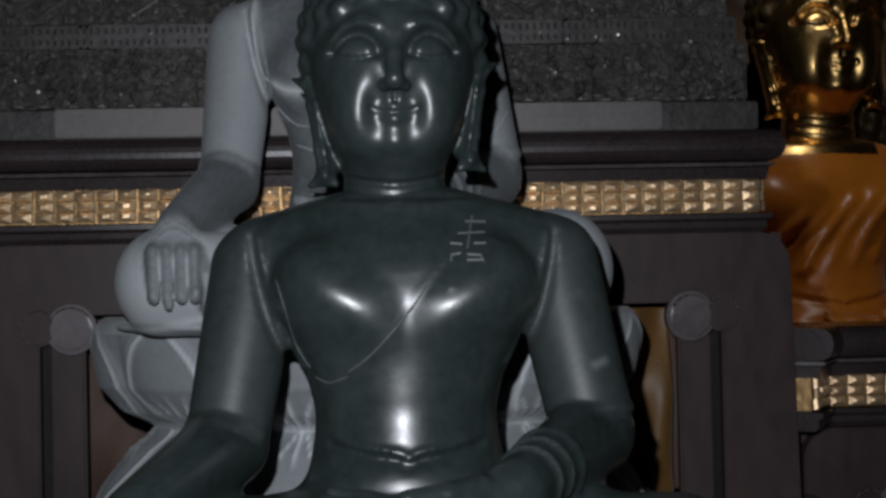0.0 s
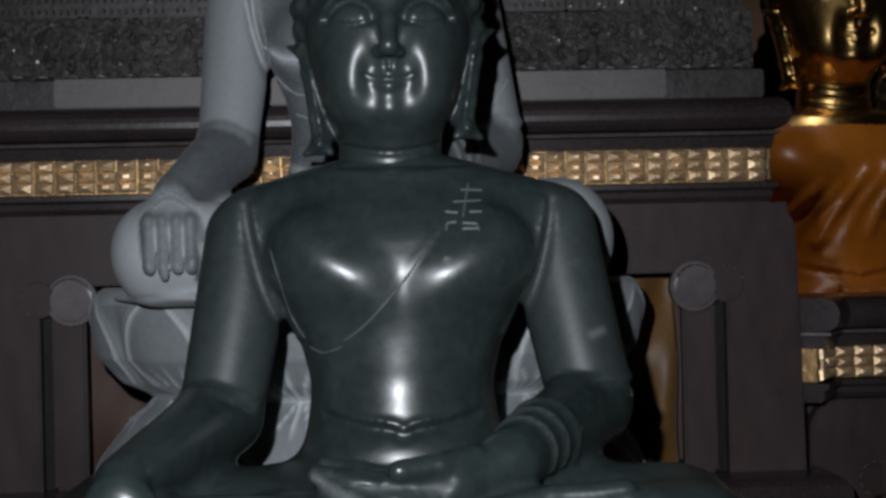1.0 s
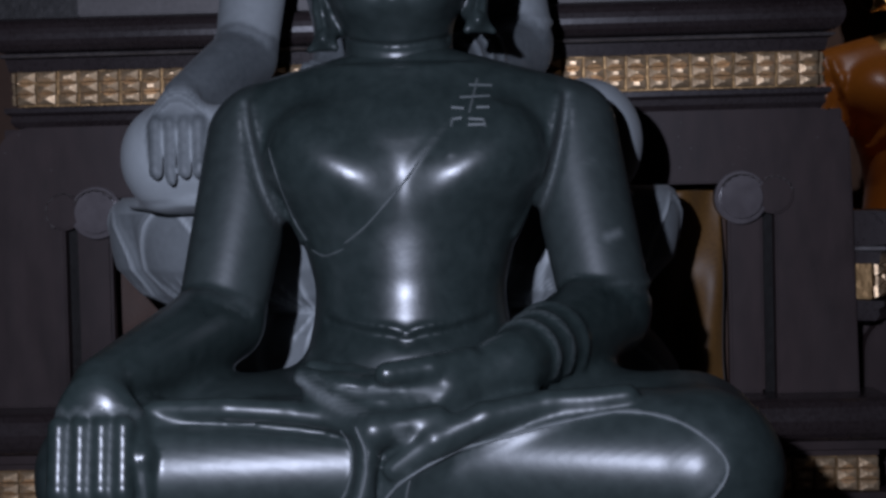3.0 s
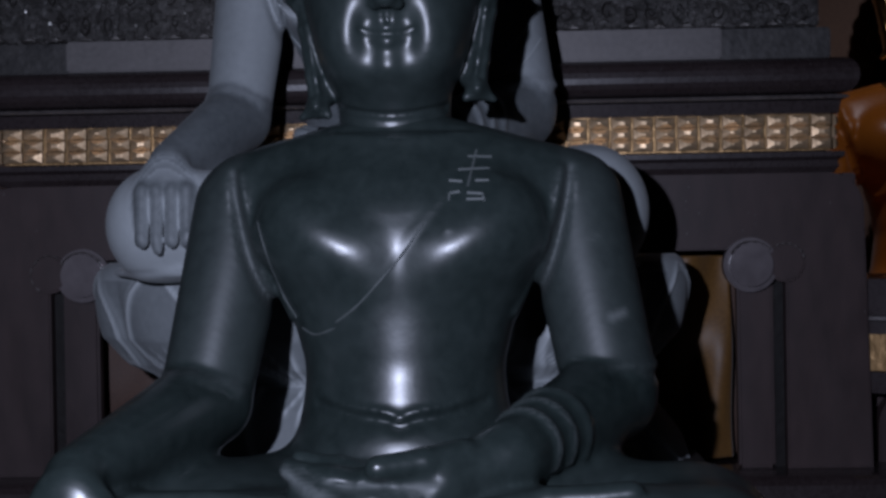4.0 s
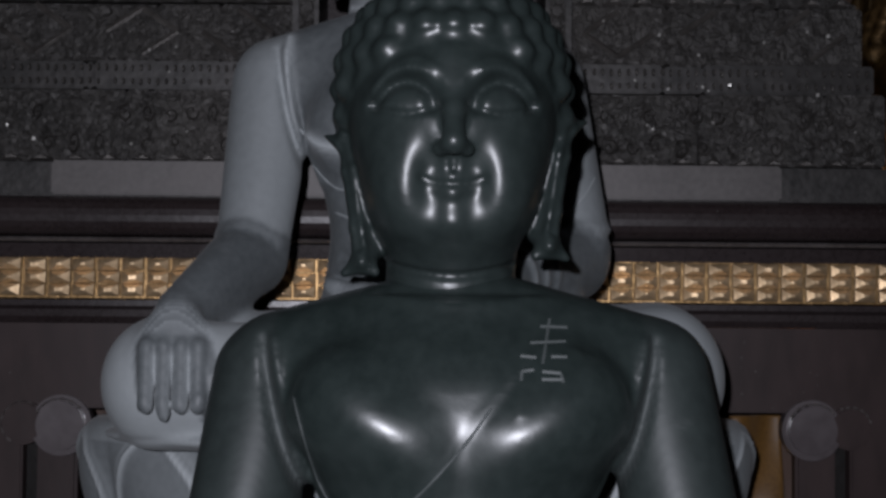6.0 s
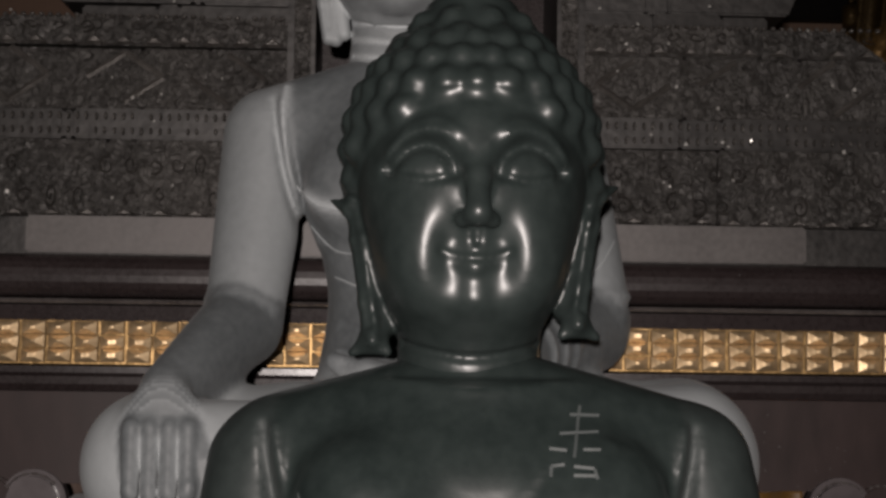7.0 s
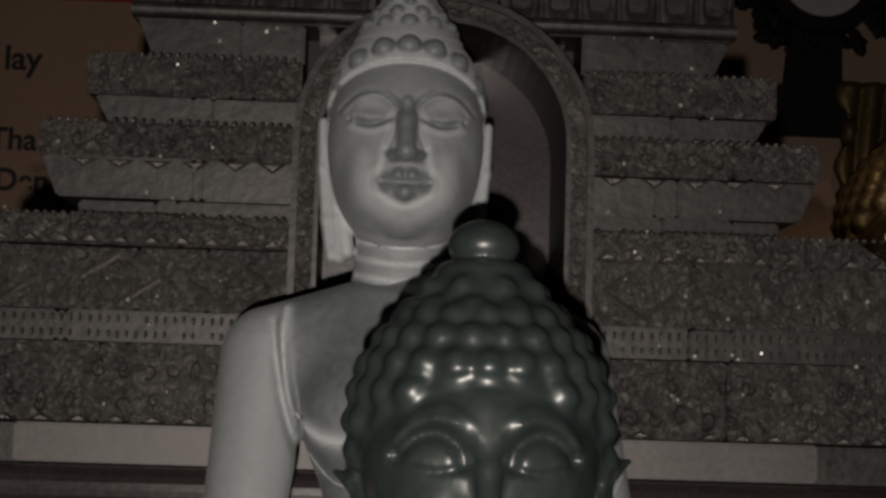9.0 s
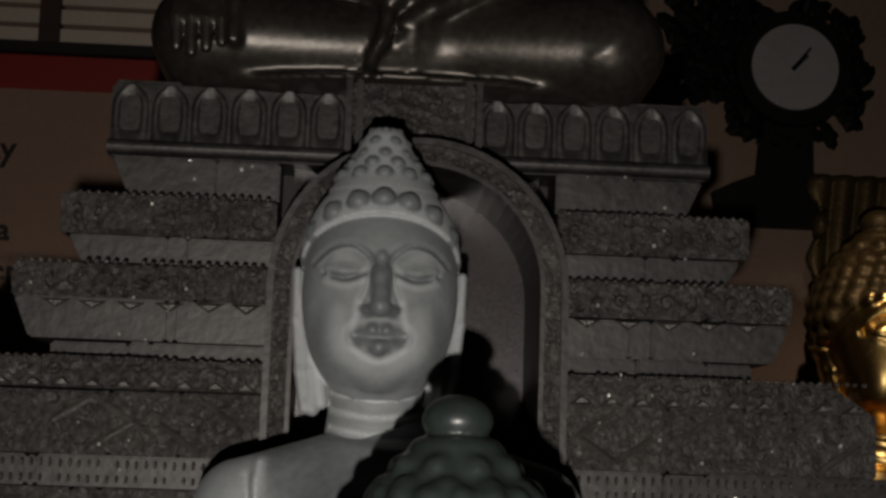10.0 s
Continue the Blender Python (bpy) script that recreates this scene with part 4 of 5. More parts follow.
MID = ROUND_HEAD[0][ROUND_HEAD[1]].mean(axis=1)
HAIR = (MID[:, 2] > 0.20 - 0.80 * (MID[:, 1] + 0.01)) & (MID[:, 2] > 0.12)
BARE = ROBED_BODY[0][ROBED_BODY[1]].mean(axis=1)
NECK = (BARE[:, 2] > 0.688) & (np.hypot(BARE[:, 0], BARE[:, 1]) < 0.145)
gold = tagged(new("buddha_statue", join_skins("buddha_statue", [
    (*ROBED_BODY, placed(2.0, 1.75, 1.83, 0, 0, 0.0), np.where(NECK, 0, 1)), (*ROUND_HEAD, placed(2.03, 2.03, 2.06, 0.02, 0.06, 1.486), np.where(HAIR, 2, 0))], [M_GOLD, M_ROBE, M_SCREEN])),
    "large gilded Buddha statue wrapped in an orange robe", "statue")
gold.matrix_world = pose(2.37, 4.10, 0.50, 0, 0, 6)


# ---- the hall ----
def hall():
    floor = box("floor", (-5, -7, -0.1), (6, 4.8, 0), M_FLOOR, None, 0)
    tagged(floor, "dim worn stone floor of the hall", "floor", kind="structure")
    for name, lo, hi, mat in (("wall_north", (-5, 4.8, 0), (6, 5.0, 5.2), M_WALL), ("wall_south", (-5, -7.2, 0), (6, -7, 5.2), M_WALLG),
                              ("wall_west", (-5.2, -7.2, 0), (-5, 5, 5.2), M_WALLG), ("wall_east", (6, -7.2, 0), (6.2, 5, 5.2), M_WALLG)):
        tagged(box(name, lo, hi, mat, None, 0), "plain plastered wall of the dim hall", "wall", kind="structure")
    tagged(box("ceiling", (-5.2, -7.2, 5.2), (6.2, 5, 5.3), M_CEIL, None, 0), "dark timber ceiling", "ceiling", kind="structure")


hall()


# ---- lotus pedestal of the pale statue ----
def lotus_pedestal():
    zs = np.linspace(0.69, 1.085, 90)
    n = 420
    prof_z = [0.69, 0.727, 0.771, 0.81, 0.838, 0.85, 0.864, 0.885, 0.94, 1.03, 1.06, 1.075, 1.085]
    prof_r = [0.97, 0.945, 0.895, 0.84, 0.78, 0.765, 0.80, 0.87, 0.95, 0.985, 0.985, 0.975, 0.95]
    RX, RY, CX, CY = 0.592, 0.325, 0.006, -0.19
    m = 12
    V, A = [], []
    ridge = lambda d, w: math.exp(-(d / w) ** 2)
    ease_out = lambda t, a, b: min(max((b - t) / (b - a), 0.0), 1.0)
    for z in zs:
        r = float(np.interp(z, prof_z, prof_r))
        for i in range(n):
            a = 2 * math.pi * i / n
            u = (a * m / (2 * math.pi) + 0.07) % 1.0 - 0.5
            pale, bulge = 0.0, 0.0
            if z > 0.85:
                t = (z - 0.85) / 0.225
                w = 0.46 * (math.sin(math.pi * min(max(t, 0.0), 1.0) ** 0.75) ** 0.55 if 0 < t < 1 else 0)
                e = abs(u) - w
                pale = max(0.25 * ridge(e, 0.03), 0.95 * ridge(e + 0.085, 0.028)) if t > 0.06 else 0.5
                if t < 0.36:
                    fan = ease_out(t, 0.20, 0.36)
                    pale = max(pale, 0.95 * fan * max(ridge(u, 0.012), ridge(abs(u) - 0.04 - 0.42 * t, 0.014), ridge(abs(u) - 0.08 - 0.85 * t, 0.014) * (t < 0.26)))
                bulge = 0.035 * math.cos(math.pi * u) * math.sin(math.pi * min(max(t, 0), 1))
                if t > 0.9:
                    pale = max(pale, 0.25)
            else:
                t = (0.85 - z) / 0.16
                w = 0.47 * (1 - 0.75 * max(t, 0) ** 2)
                e = abs(u) - w
                fan = ease_out(t, 0.25, 0.45)
                pale = max(0.9 * ridge(e + 0.03, 0.032), 0.95 * fan * max(ridge(u, 0.016), ridge(abs(u) - 0.04 - 0.30 * t, 0.014)))
                bulge = 0.03 * math.cos(math.pi * u)
            rr = r * (1 + bulge) + 0.012 * pale
            V.append((CX + RX * rr * math.cos(a), CY + RY * rr * math.sin(a), z))
            A.append(0.16 + 0.8 * pale)
    F = []
    for j in range(len(zs) - 1):
        for i in range(n):
            k = (i + 1) % n
            F.append((j * n + i, j * n + k, (j + 1) * n + k, (j + 1) * n + i))
    F.append(tuple((len(zs) - 1) * n + i for i in range(n)))
    F.append(tuple(range(n))[::-1])
    me = mesh_from("lotus_pedestal", V, F, M_PALE, True)
    at = me.attributes.new("pale", "FLOAT", "POINT")
    at.data.foreach_set("value", np.array(A, np.float32))
    tagged(new("lotus_pedestal", me), "pale grey carved stone lotus pedestal with pale petal outlines", "pedestal")


lotus_pedestal()


# ---- altar tables ----
def stud_mesh(w, hgt, d=0.010, p=0.30):
    x, z = w / 2, hgt / 2
    v = [(-x, 0, -z), (x, 0, -z), (x, 0, z), (-x, 0, z)]
    v += [(-x * 0.92, -d * 0.45, -z * 0.9), (x * 0.92, -d * 0.45, -z * 0.9), (x * 0.92, -d * 0.45, z * 0.9), (-x * 0.92, -d * 0.45, z * 0.9)]
    v += [(-x * p, -d, -z * p), (x * p, -d, -z * p), (x * p, -d, z * p), (-x * p, -d, z * p)]
    f = []
    for a in (0, 4):
        for i in range(4):
            f.append((a + i, a + (i + 1) % 4, a + 4 + (i + 1) % 4, a + 4 + i))
    f.append((8, 9, 10, 11))
    return mesh_from("stud", v, f, M_GILT)


STUDS = [stud_mesh(0.043, 0.0235, 0.015, 0.16), stud_mesh(0.043, 0.0235, 0.012, 0.3), stud_mesh(0.043, 0.0235, 0.017, 0.10)]


def stud_band(parent, p0, p1, zc, rng, rows=3):
    """Rows of small gilt studs between two plan points."""
    a, b = Vector((p0[0], p0[1], 0)), Vector((p1[0], p1[1], 0))
    d = b - a
    n = max(int(d.length / 0.0455), 1)
    ang = math.degrees(math.atan2(d.y, d.x))
    out = Vector((d.y, -d.x, 0)).normalized() * 0.002
    for i in range(n):
        for j in range(rows):
            o = new("stud", rng.choice(STUDS))
            q = a + d * ((i + 0.5) / n) + out
            o.matrix_world = pose(q.x + rng.uniform(-.0015, .0015), q.y, zc + (j - (rows - 1) / 2) * 0.0245 + rng.uniform(-.001, .001),
                                  rng.uniform(-4, 4), rng.uniform(-2, 2), ang + rng.uniform(-4, 4))
            o.parent = parent


def plate(name, outline, y0, y1, mat, parent, label="", bevel=0.003):
    """An upright board cut to an outline of (x, z)."""
    bm = bmesh.new()
    f = bm.faces.new([bm.verts.new((x, y0, z)) for x, z in outline])
    r = bmesh.ops.extrude_face_region(bm, geom=[f])
    for v in r["geom"]:
        if isinstance(v, bmesh.types.BMVert):
            v.co.y = y1
    bmesh.ops.recalc_face_normals(bm, faces=bm.faces)
    if bevel:
        ed = [e for e in bm.edges if len(e.link_faces) == 2 and e.calc_face_angle(0) > 0.9 and abs(e.verts[0].co.y - y0) < 1e-5 and abs(e.verts[1].co.y - y0) < 1e-5]
        bmesh.ops.bevel(bm, geom=ed, offset=bevel, segments=2, affect="EDGES", clamp_overlap=True)
    return part(name, bm_mesh(name, bm, mat), parent, label)


def disc(cx, cz, r, a0=0, a1=360, n=24):
    return [(cx + r * math.cos(radians(a0 + (a1 - a0) * i / n)), cz + r * math.sin(radians(a0 + (a1 - a0) * i / n))) for i in range(n + (0 if a1 - a0 == 360 else 1))]


def sweep_ring(name, cx, cz, r, y, a0, a1, mat, parent):
    """Thin pale rim along an arc on an upright board, a painted edge glint."""
    n, V, F = 18, [], []
    for i in range(n + 1):
        a = radians(a0 + (a1 - a0) * i / n)
        w = 0.0016 + 0.0012 * math.sin(i * 1.9)
        for q, dy in ((r - w, 0.0), (r, -0.0025), (r + w, 0.0)):
            V.append((cx + q * math.cos(a), y + dy, cz + q * math.sin(a)))
    for i in range(n):
        F += [(3 * i, 3 * i + 3, 3 * i + 4, 3 * i + 1), (3 * i + 1, 3 * i + 4, 3 * i + 5, 3 * i + 2)]
    part(name, mesh_from(name, V, F, mat), parent)


def altar_table(label, plan, top, x0, x1, y, leg_bottom, rng):
    """Mouldings, gilt band, apron and broad legs; top: height of the tabletop."""
    t = tagged(new("altar_table"), label, "table", "altar tables")
    sweep("tabletop", half_round(0.05, top - 0.077, top, -0.3), plan, M_LACQ, t)
    sweep("dusty_edge", [(-0.1, top - 0.087), (0.026, top - 0.087), (0.032, top - 0.083), (0.026, top - 0.079), (-0.1, top - 0.079)], plan, M_DUST_GLINT, t, "grey dusty fillet under the tabletop")
    sweep("fascia", [(-0.1, top - 0.117), (0.012, top - 0.117), (0.018, top - 0.09), (-0.1, top - 0.088)], plan, M_LACQ, t)
    sweep("band_ground", [(-0.1, top - 0.193), (-0.004, top - 0.193), (-0.004, top - 0.116), (-0.1, top - 0.116)], plan, M_GILT_DIM, t)
    sweep("lower_moulding", [(-0.1, top - 0.24), (0.004, top - 0.24), (0.012, top - 0.228), (0.010, top - 0.215), (0.022, top - 0.208), (0.022, top - 0.197), (-0.1, top - 0.193)], plan, M_LACQ, t)
    for p, q in zip(plan[:-1], plan[1:]):
        stud_band(t, (p[0], p[1]), (q[0], q[1]), top - 0.154, rng)
    za, zo, r = top - 0.241, top - 0.40, 0.075
    # apron with rounded ends and broad legs
    right = [(x1 - r + r * math.sin(radians(a)), za - r + r * math.cos(radians(a))) for a in range(0, 91, 10)]
    left = [(x0 + r - r * math.sin(radians(a)), za - r + r * math.cos(radians(a))) for a in range(90, -1, -10)]
    lw, iw = 0.165, 0.10
    xl, xr = x0 + lw - 0.015, x1 - lw
    outline = right + [(x1 + 0.012, leg_bottom), (xr, leg_bottom), (xr, zo)] + [(xl, zo), (xl, leg_bottom), (x0 - 0.012, leg_bottom)] + left
    plate("apron", outline, y, y + 0.05, M_LACQ2, t, "", 0.004)
    for s, xe in ((1, xl), (-1, xr)):
        # inner strip of the leg with a cloud-shaped head
        a, b = sorted((xe + s * 0.024, xe + s * iw))
        box("leg_strip", (a, y + 0.012, leg_bottom), (b, y + 0.05, zo - 0.03), M_LACQ2, t, 0.006)
        # black filler that paints the deep shade of the slot
        a, b = sorted((xe + s * 0.001, xe + s * 0.023))
        box("leg_slot", (a, y + 0.03, leg_bottom), (b, y + 0.05, zo), M_CLOCK, t, 0)
        zc = zo - 0.032
        plate("cloud_head", disc(xe + s * 0.074, zc, 0.057, 0, 360, 40), y - 0.022, y + 0.02, M_CLOUD, t, "rounded cloud-shaped carving", 0.012)
        plate("cloud_head", disc(xe + s * 0.002, zc + 0.004, 0.041, 0, 360, 30), y - 0.012, y + 0.012, M_LACQ2, t, "rounded cloud-shaped carving", 0.005)
        # pale arcs paint glints on the rounded edges
        sweep_ring("cloud_rim", xe + s * 0.074, zc, 0.050, y - 0.022, 40, 150, M_DUST_GLINT, t)
        sweep_ring("cloud_rim", xe + s * 0.002, zc + 0.004, 0.040, y - 0.012, 15 if s < 0 else 60, 120 if s < 0 else 240, M_DUST_GLINT, t)
    # sides, back and shelf
    ym = max(p[1] for p in plan)
    box("side_panel", (x0 + 0.005, y + 0.052, leg_bottom), (x0 + 0.035, ym - 0.02, za), M_LACQ2, t, 0.003)
    box("side_panel", (x1 - 0.035, y + 0.052, leg_bottom), (x1 - 0.005, ym - 0.02, za), M_LACQ2, t, 0.003)
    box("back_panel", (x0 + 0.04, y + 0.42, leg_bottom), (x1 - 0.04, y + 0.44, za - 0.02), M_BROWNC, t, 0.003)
    box("top_board", (x0 + 0.06, y + 0.14, top - 0.06), (x1 - 0.06, ym - 0.04, top - 0.012), M_LACQ, t, 0.003)
    return t


rng = random.Random(4)
altar_table("dark lacquered altar table with a gilt studded band", [(-0.84, 0.75), (-0.84, -0.005), (0.925, -0.005), (0.925, 0.75)], 1.488, -0.885, 0.985, -0.03, 0.629, rng)
altar_table("lower dark lacquered altar table with a gilt studded band", [(1.03, -0.03), (1.10, 0.09), (3.0, 0.09), (3.0, 0.8)], 1.022, 1.03, 2.98, 0.05, 0.08, rng)


def altar_base():
    t = tagged(new("altar_table"), "long low dark lacquered altar table with a gilt studded band", "table", "altar tables")
    plan = [(-1.25, 0.78), (-1.25, -0.09), (1.02, -0.09), (1.02, 0.78)]
    sweep("tabletop", half_round(0.05, 0.535, 0.629, -0.12), plan, M_LACQ, t)
    sweep("fascia", [(-0.1, 0.50), (0.0, 0.50), (0.0, 0.512), (0.014, 0.516), (0.014, 0.534), (-0.1, 0.534)], plan, M_LACQ2, t)
    sweep("band_ground", [(-0.1, 0.425), (-0.004, 0.425), (-0.004, 0.499), (-0.1, 0.499)], plan, M_GILT_DIM, t)
    sweep("lower_panel", [(-0.1, 0.0), (0.01, 0.0), (0.01, 0.40), (0.02, 0.41), (0.02, 0.424), (-0.1, 0.424)], plan, M_LACQ2, t)
    for p, q in zip(plan[1:2], plan[2:3]):
        stud_band(t, p, q, 0.462, rng)
    box("top_board", (-1.12, 0.04, 0.60), (0.89, 0.77, 0.622), M_LACQ, t, 0.003)


altar_base()

# stands under the two stone statues
st = tagged(new("statue_stand"), "dark wooden stand beneath the pale statue", "stand")
# slab colour holds the shade under the lotus
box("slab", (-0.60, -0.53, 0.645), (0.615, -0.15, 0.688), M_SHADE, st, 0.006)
box("body", (-0.56, -0.50, 0.0), (0.575, -0.16, 0.645), M_LACQ, st, 0.004)
st = tagged(new("statue_stand"), "dark wooden stand beneath the green statue", "stand")
box("slab", (-0.55, -1.32, 0.505), (0.68, -0.56, 0.562), M_LACQ, st, 0.008)
box("body", (-0.50, -1.27, 0.0), (0.63, -0.60, 0.505), M_LACQ2, st, 0.004)


# ---- cloths hanging inside the table ----
def drape(name, x0, x1, z0, z1, y, mat, label, folds, amp, seed):
    r = random.Random(seed)
    ph = [r.uniform(0, 6) for _ in range(4)]
    nx, nz = 60, 60
    V, F = [], []
    for j in range(nz + 1):
        for i in range(nx + 1):
            u, v = i / nx, j / nz
            d = amp * math.sin(folds * u * 6.28 + ph[0] + 2.2 * v) + amp * 0.7 * math.sin(folds * 1.7 * u * 6.28 - 5 * v + ph[1]) + amp * 0.5 * math.sin(9 * v + 4 * u + ph[2])
            V.append((x0 + (x1 - x0) * u, y + d, z0 + (z1 - z0) * v))
    w = nx + 1
    for j in range(nz):
        for i in range(nx):
            F.append((j * w + i, j * w + i + 1, (j + 1) * w + i + 1, (j + 1) * w + i))
    ob = tagged(new(name, mesh_from(name, V, F, mat, True)), label, "cloth")
    so = ob.modifiers.new("thickness", "SOLIDIFY")
    so.thickness = 0.003
    return ob


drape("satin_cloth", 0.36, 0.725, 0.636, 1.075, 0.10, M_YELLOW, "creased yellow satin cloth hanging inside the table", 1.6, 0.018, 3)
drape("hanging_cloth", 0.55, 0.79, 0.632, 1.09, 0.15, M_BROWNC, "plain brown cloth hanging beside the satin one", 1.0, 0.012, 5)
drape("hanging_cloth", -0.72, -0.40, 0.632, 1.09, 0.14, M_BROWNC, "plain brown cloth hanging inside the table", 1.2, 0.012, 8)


# ---- tiered throne ----
def relief(kind, x0, x1, z0, z1, y, step, r, V, F):
    """Small raised ornaments in a row, added to V and F."""
    n = max(int((x1 - x0) / step), 1)
    for i in range(n):
        if r.random() < 0.06:
            continue
        cx = x0 + (x1 - x0) * (i + 0.5) / n + r.uniform(-.05, .05) * step
        hw, zc, hz = step * 0.36, (z0 + z1) / 2 + r.uniform(-.06, .06) * (z1 - z0), (z1 - z0) / 2 * r.uniform(0.8, 1.0)
        o = len(V)
        d = 0.009 * r.uniform(0.6, 1.2)
        if kind == "tooth":
            hw *= 0.6
        if kind in ("bead", "tooth"):
            ring = [(cx + hw * math.cos(a), zc + hz * math.sin(a)) for a in np.linspace(0, 2 * math.pi, 7)[:-1]]
            V += [(p, y, q) for p, q in ring] + [(cx + (p - cx) * .6, y - d * .8, zc + (q - zc) * .6) for p, q in ring] + [(cx, y - d, zc)]
            for a in range(6):
                b = (a + 1) % 6
                F += [(o + a, o + b, o + 6 + b, o + 6 + a), (o + 6 + a, o + 6 + b, o + 12)]
        elif kind in ("up", "down"):
            s = 1 if kind == "up" else -1
            tri = [(cx - step * .42, zc - s * hz), (cx + step * .42, zc - s * hz), (cx, zc + s * hz)]
            V += [(p, y, q) for p, q in tri] + [(cx + (p - cx) * .5, y - d, zc + (q - zc) * .5) for p, q in tri]
            for a in range(3):
                b = (a + 1) % 3
                F.append((o + a, o + b, o + 3 + b, o + 3 + a))
            F.append((o + 3, o + 4, o + 5))
        elif kind == "diamond":
            w, t, d = step * 0.46, 0.0055, d * 0.5
            pts = [(cx - w, zc), (cx, zc + hz), (cx + w, zc), (cx, zc - hz)]
            for a in range(4):
                if r.random() < 0.36:
                    continue
                p, q = pts[a], pts[(a + 1) % 4]
                L = math.hypot(q[0] - p[0], q[1] - p[1])
                nx, nz = -(q[1] - p[1]) / L * t, (q[0] - p[0]) / L * t
                o = len(V)
                V += [(p[0] - nx, y, p[1] - nz), (q[0] - nx, y, q[1] - nz), (q[0], y - d, q[1]), (p[0], y - d, p[1]), (p[0] + nx, y, p[1] + nz), (q[0] + nx, y, q[1] + nz)]
                F += [(o, o + 1, o + 2, o + 3), (o + 3, o + 2, o + 5, o + 4)]
        elif kind == "scroll":
            if r.random() < 0.2:
                continue
            turns, m = r.uniform(0.7, 1.5), 16
            sgn = r.choice((-1, 1))
            hw, hz, ph = hw * r.uniform(0.6, 1.15), hz * r.uniform(0.6, 1.1), r.uniform(0, 6.28)
            o = len(V)
            for a in range(m + 1):
                th = ph + sgn * turns * 6.28 * a / m
                rad = (0.15 + 0.85 * a / m)
                px, pz = cx + hw * rad * math.cos(th), zc + hz * rad * math.sin(th)
                V += [(cx + (px - cx) * (1 - .16), y, zc + (pz - zc) * (1 - .16)), (px, y - d, pz), (cx + (px - cx) * 1.16, y, zc + (pz - zc) * 1.16)]
            for a in range(m):
                q = o + a * 3
                F += [(q, q + 3, q + 4, q + 1), (q + 1, q + 4, q + 5, q + 2)]


def tiered_throne():
    t = tagged(new("tiered_throne"), "dark carved pewter throne in receding tiers with an arched niche", "throne")
    r = random.Random(11)
    CX = 0.01
    NL, NR = -0.238, 0.290

    def tier(name, hw, hw_top, z0, z1, y, mat, orn=(), label="", cracks=2):
        """Two half tiers on each side of the niche, each out of a few butted lengths."""
        if z0 > 2.30:
            spans = [(CX - hw, NL + 0.15), (NR - 0.17, CX + hw)]
        else:
            spans = [(CX - hw, NL), (NR, CX + hw)]
        for side, (a, b) in enumerate(spans):
            cuts = [a] + sorted(r.uniform(a + 0.12, b - 0.08) for _ in range(cracks if b - a > 0.3 else 1)) + [b]
            for i in range(len(cuts) - 1):
                p, q = cuts[i] + (0.0004 if i else 0), cuts[i + 1] - (0.0004 if i < len(cuts) - 2 else 0)
                dy, dz = r.uniform(-.004, .004), r.uniform(-.004, .004)
                dl = (hw_top - hw) if (side == 0 and i == 0) else 0
                dr = (hw_top - hw) if (side == 1 and i == len(cuts) - 2) else 0
                v = [(p, y + dy, z0), (q, y + dy, z0), (q, 0.75, z0), (p, 0.75, z0),
                     (p - dl, y + dy - (abs(hw_top - hw) and 0.003), z1 + dz), (q + dr, y + dy - (abs(hw_top - hw) and 0.003), z1 + dz), (q + dr, 0.75, z1 + dz), (p - dl, 0.75, z1 + dz)]
                f = [(0, 1, 5, 4), (1, 2, 6, 5), (2, 3, 7, 6), (3, 0, 4, 7), (4, 5, 6, 7), (3, 2, 1, 0)]
                bm = bmesh.new()
                bm.from_mesh(mesh_from("t", v, f, mat))
                bmesh.ops.bevel(bm, geom=list(bm.edges), offset=0.004, segments=2, affect="EDGES")
                o = part(name, bm_mesh(name, bm, mat), t, label)
            for kind, fz0, fz1, step in orn:
                V, F = [], []
                relief(kind, a + 0.01, b - 0.01, z0 + (z1 - z0) * fz0, z0 + (z1 - z0) * fz1, y - 0.006, step, r, V, F)
                if V:
                    tagged(part("ornament", mesh_from("ornament", V, F, M_RELIEF), t), kind="stuff")

    S = "dented carved pewter facing"
    box("strip", (-0.70, 0.0, 1.492), (0.70, 0.03, 1.558), M_STRIP, t, 0.004, "dull plain grey metal strip")
    box("plain_block", (-0.93, 0.012, 1.49), (0.93, 0.75, 1.556), M_PEWTER2, t, 0.004)
    tier("tier_panel", 0.90, 0.90, 1.560, 1.700, 0.03, M_PEWTER, [("scroll", 0.08, 0.44, 0.046), ("scroll", 0.5, 0.84, 0.041), ("up", 0.0, 0.1, 0.06)], S)
    tier("bead_course", 0.88, 0.88, 1.702, 1.756, 0.035, M_PEWTER2, [("tooth", 0.10, 0.40, 0.0165), ("tooth", 0.58, 0.9, 0.0165)])
    tier("tier_panel", 0.86, 0.86, 1.758, 1.872, 0.045, M_PEWTER, [("diamond", 0.05, 0.95, 0.15)], S)
    tier("cornice", 0.85, 0.77, 1.874, 1.930, 0.04, M_PEWTER, [("up", 0.0, 0.32, 0.052), ("bead", 0.86, 1.04, 0.016), ("scroll", 0.4, 0.82, 0.045)], S)
    tier("slab", 0.64, 0.64, 1.932, 1.962, 0.085, M_PEWTER2)
    tier("tier_flare", 0.68, 0.71, 1.964, 2.036, 0.085, M_PEWTER2, [("down", 0.72, 0.98, 0.065)])
    tier("tier_panel", 0.715, 0.715, 2.038, 2.104, 0.078, M_PEWTER, [("scroll", 0.15, 0.75, 0.04), ("bead", 0.9, 1.08, 0.016)], S)
    tier("tier_flare", 0.60, 0.63, 2.106, 2.160, 0.13, M_PEWTER2)
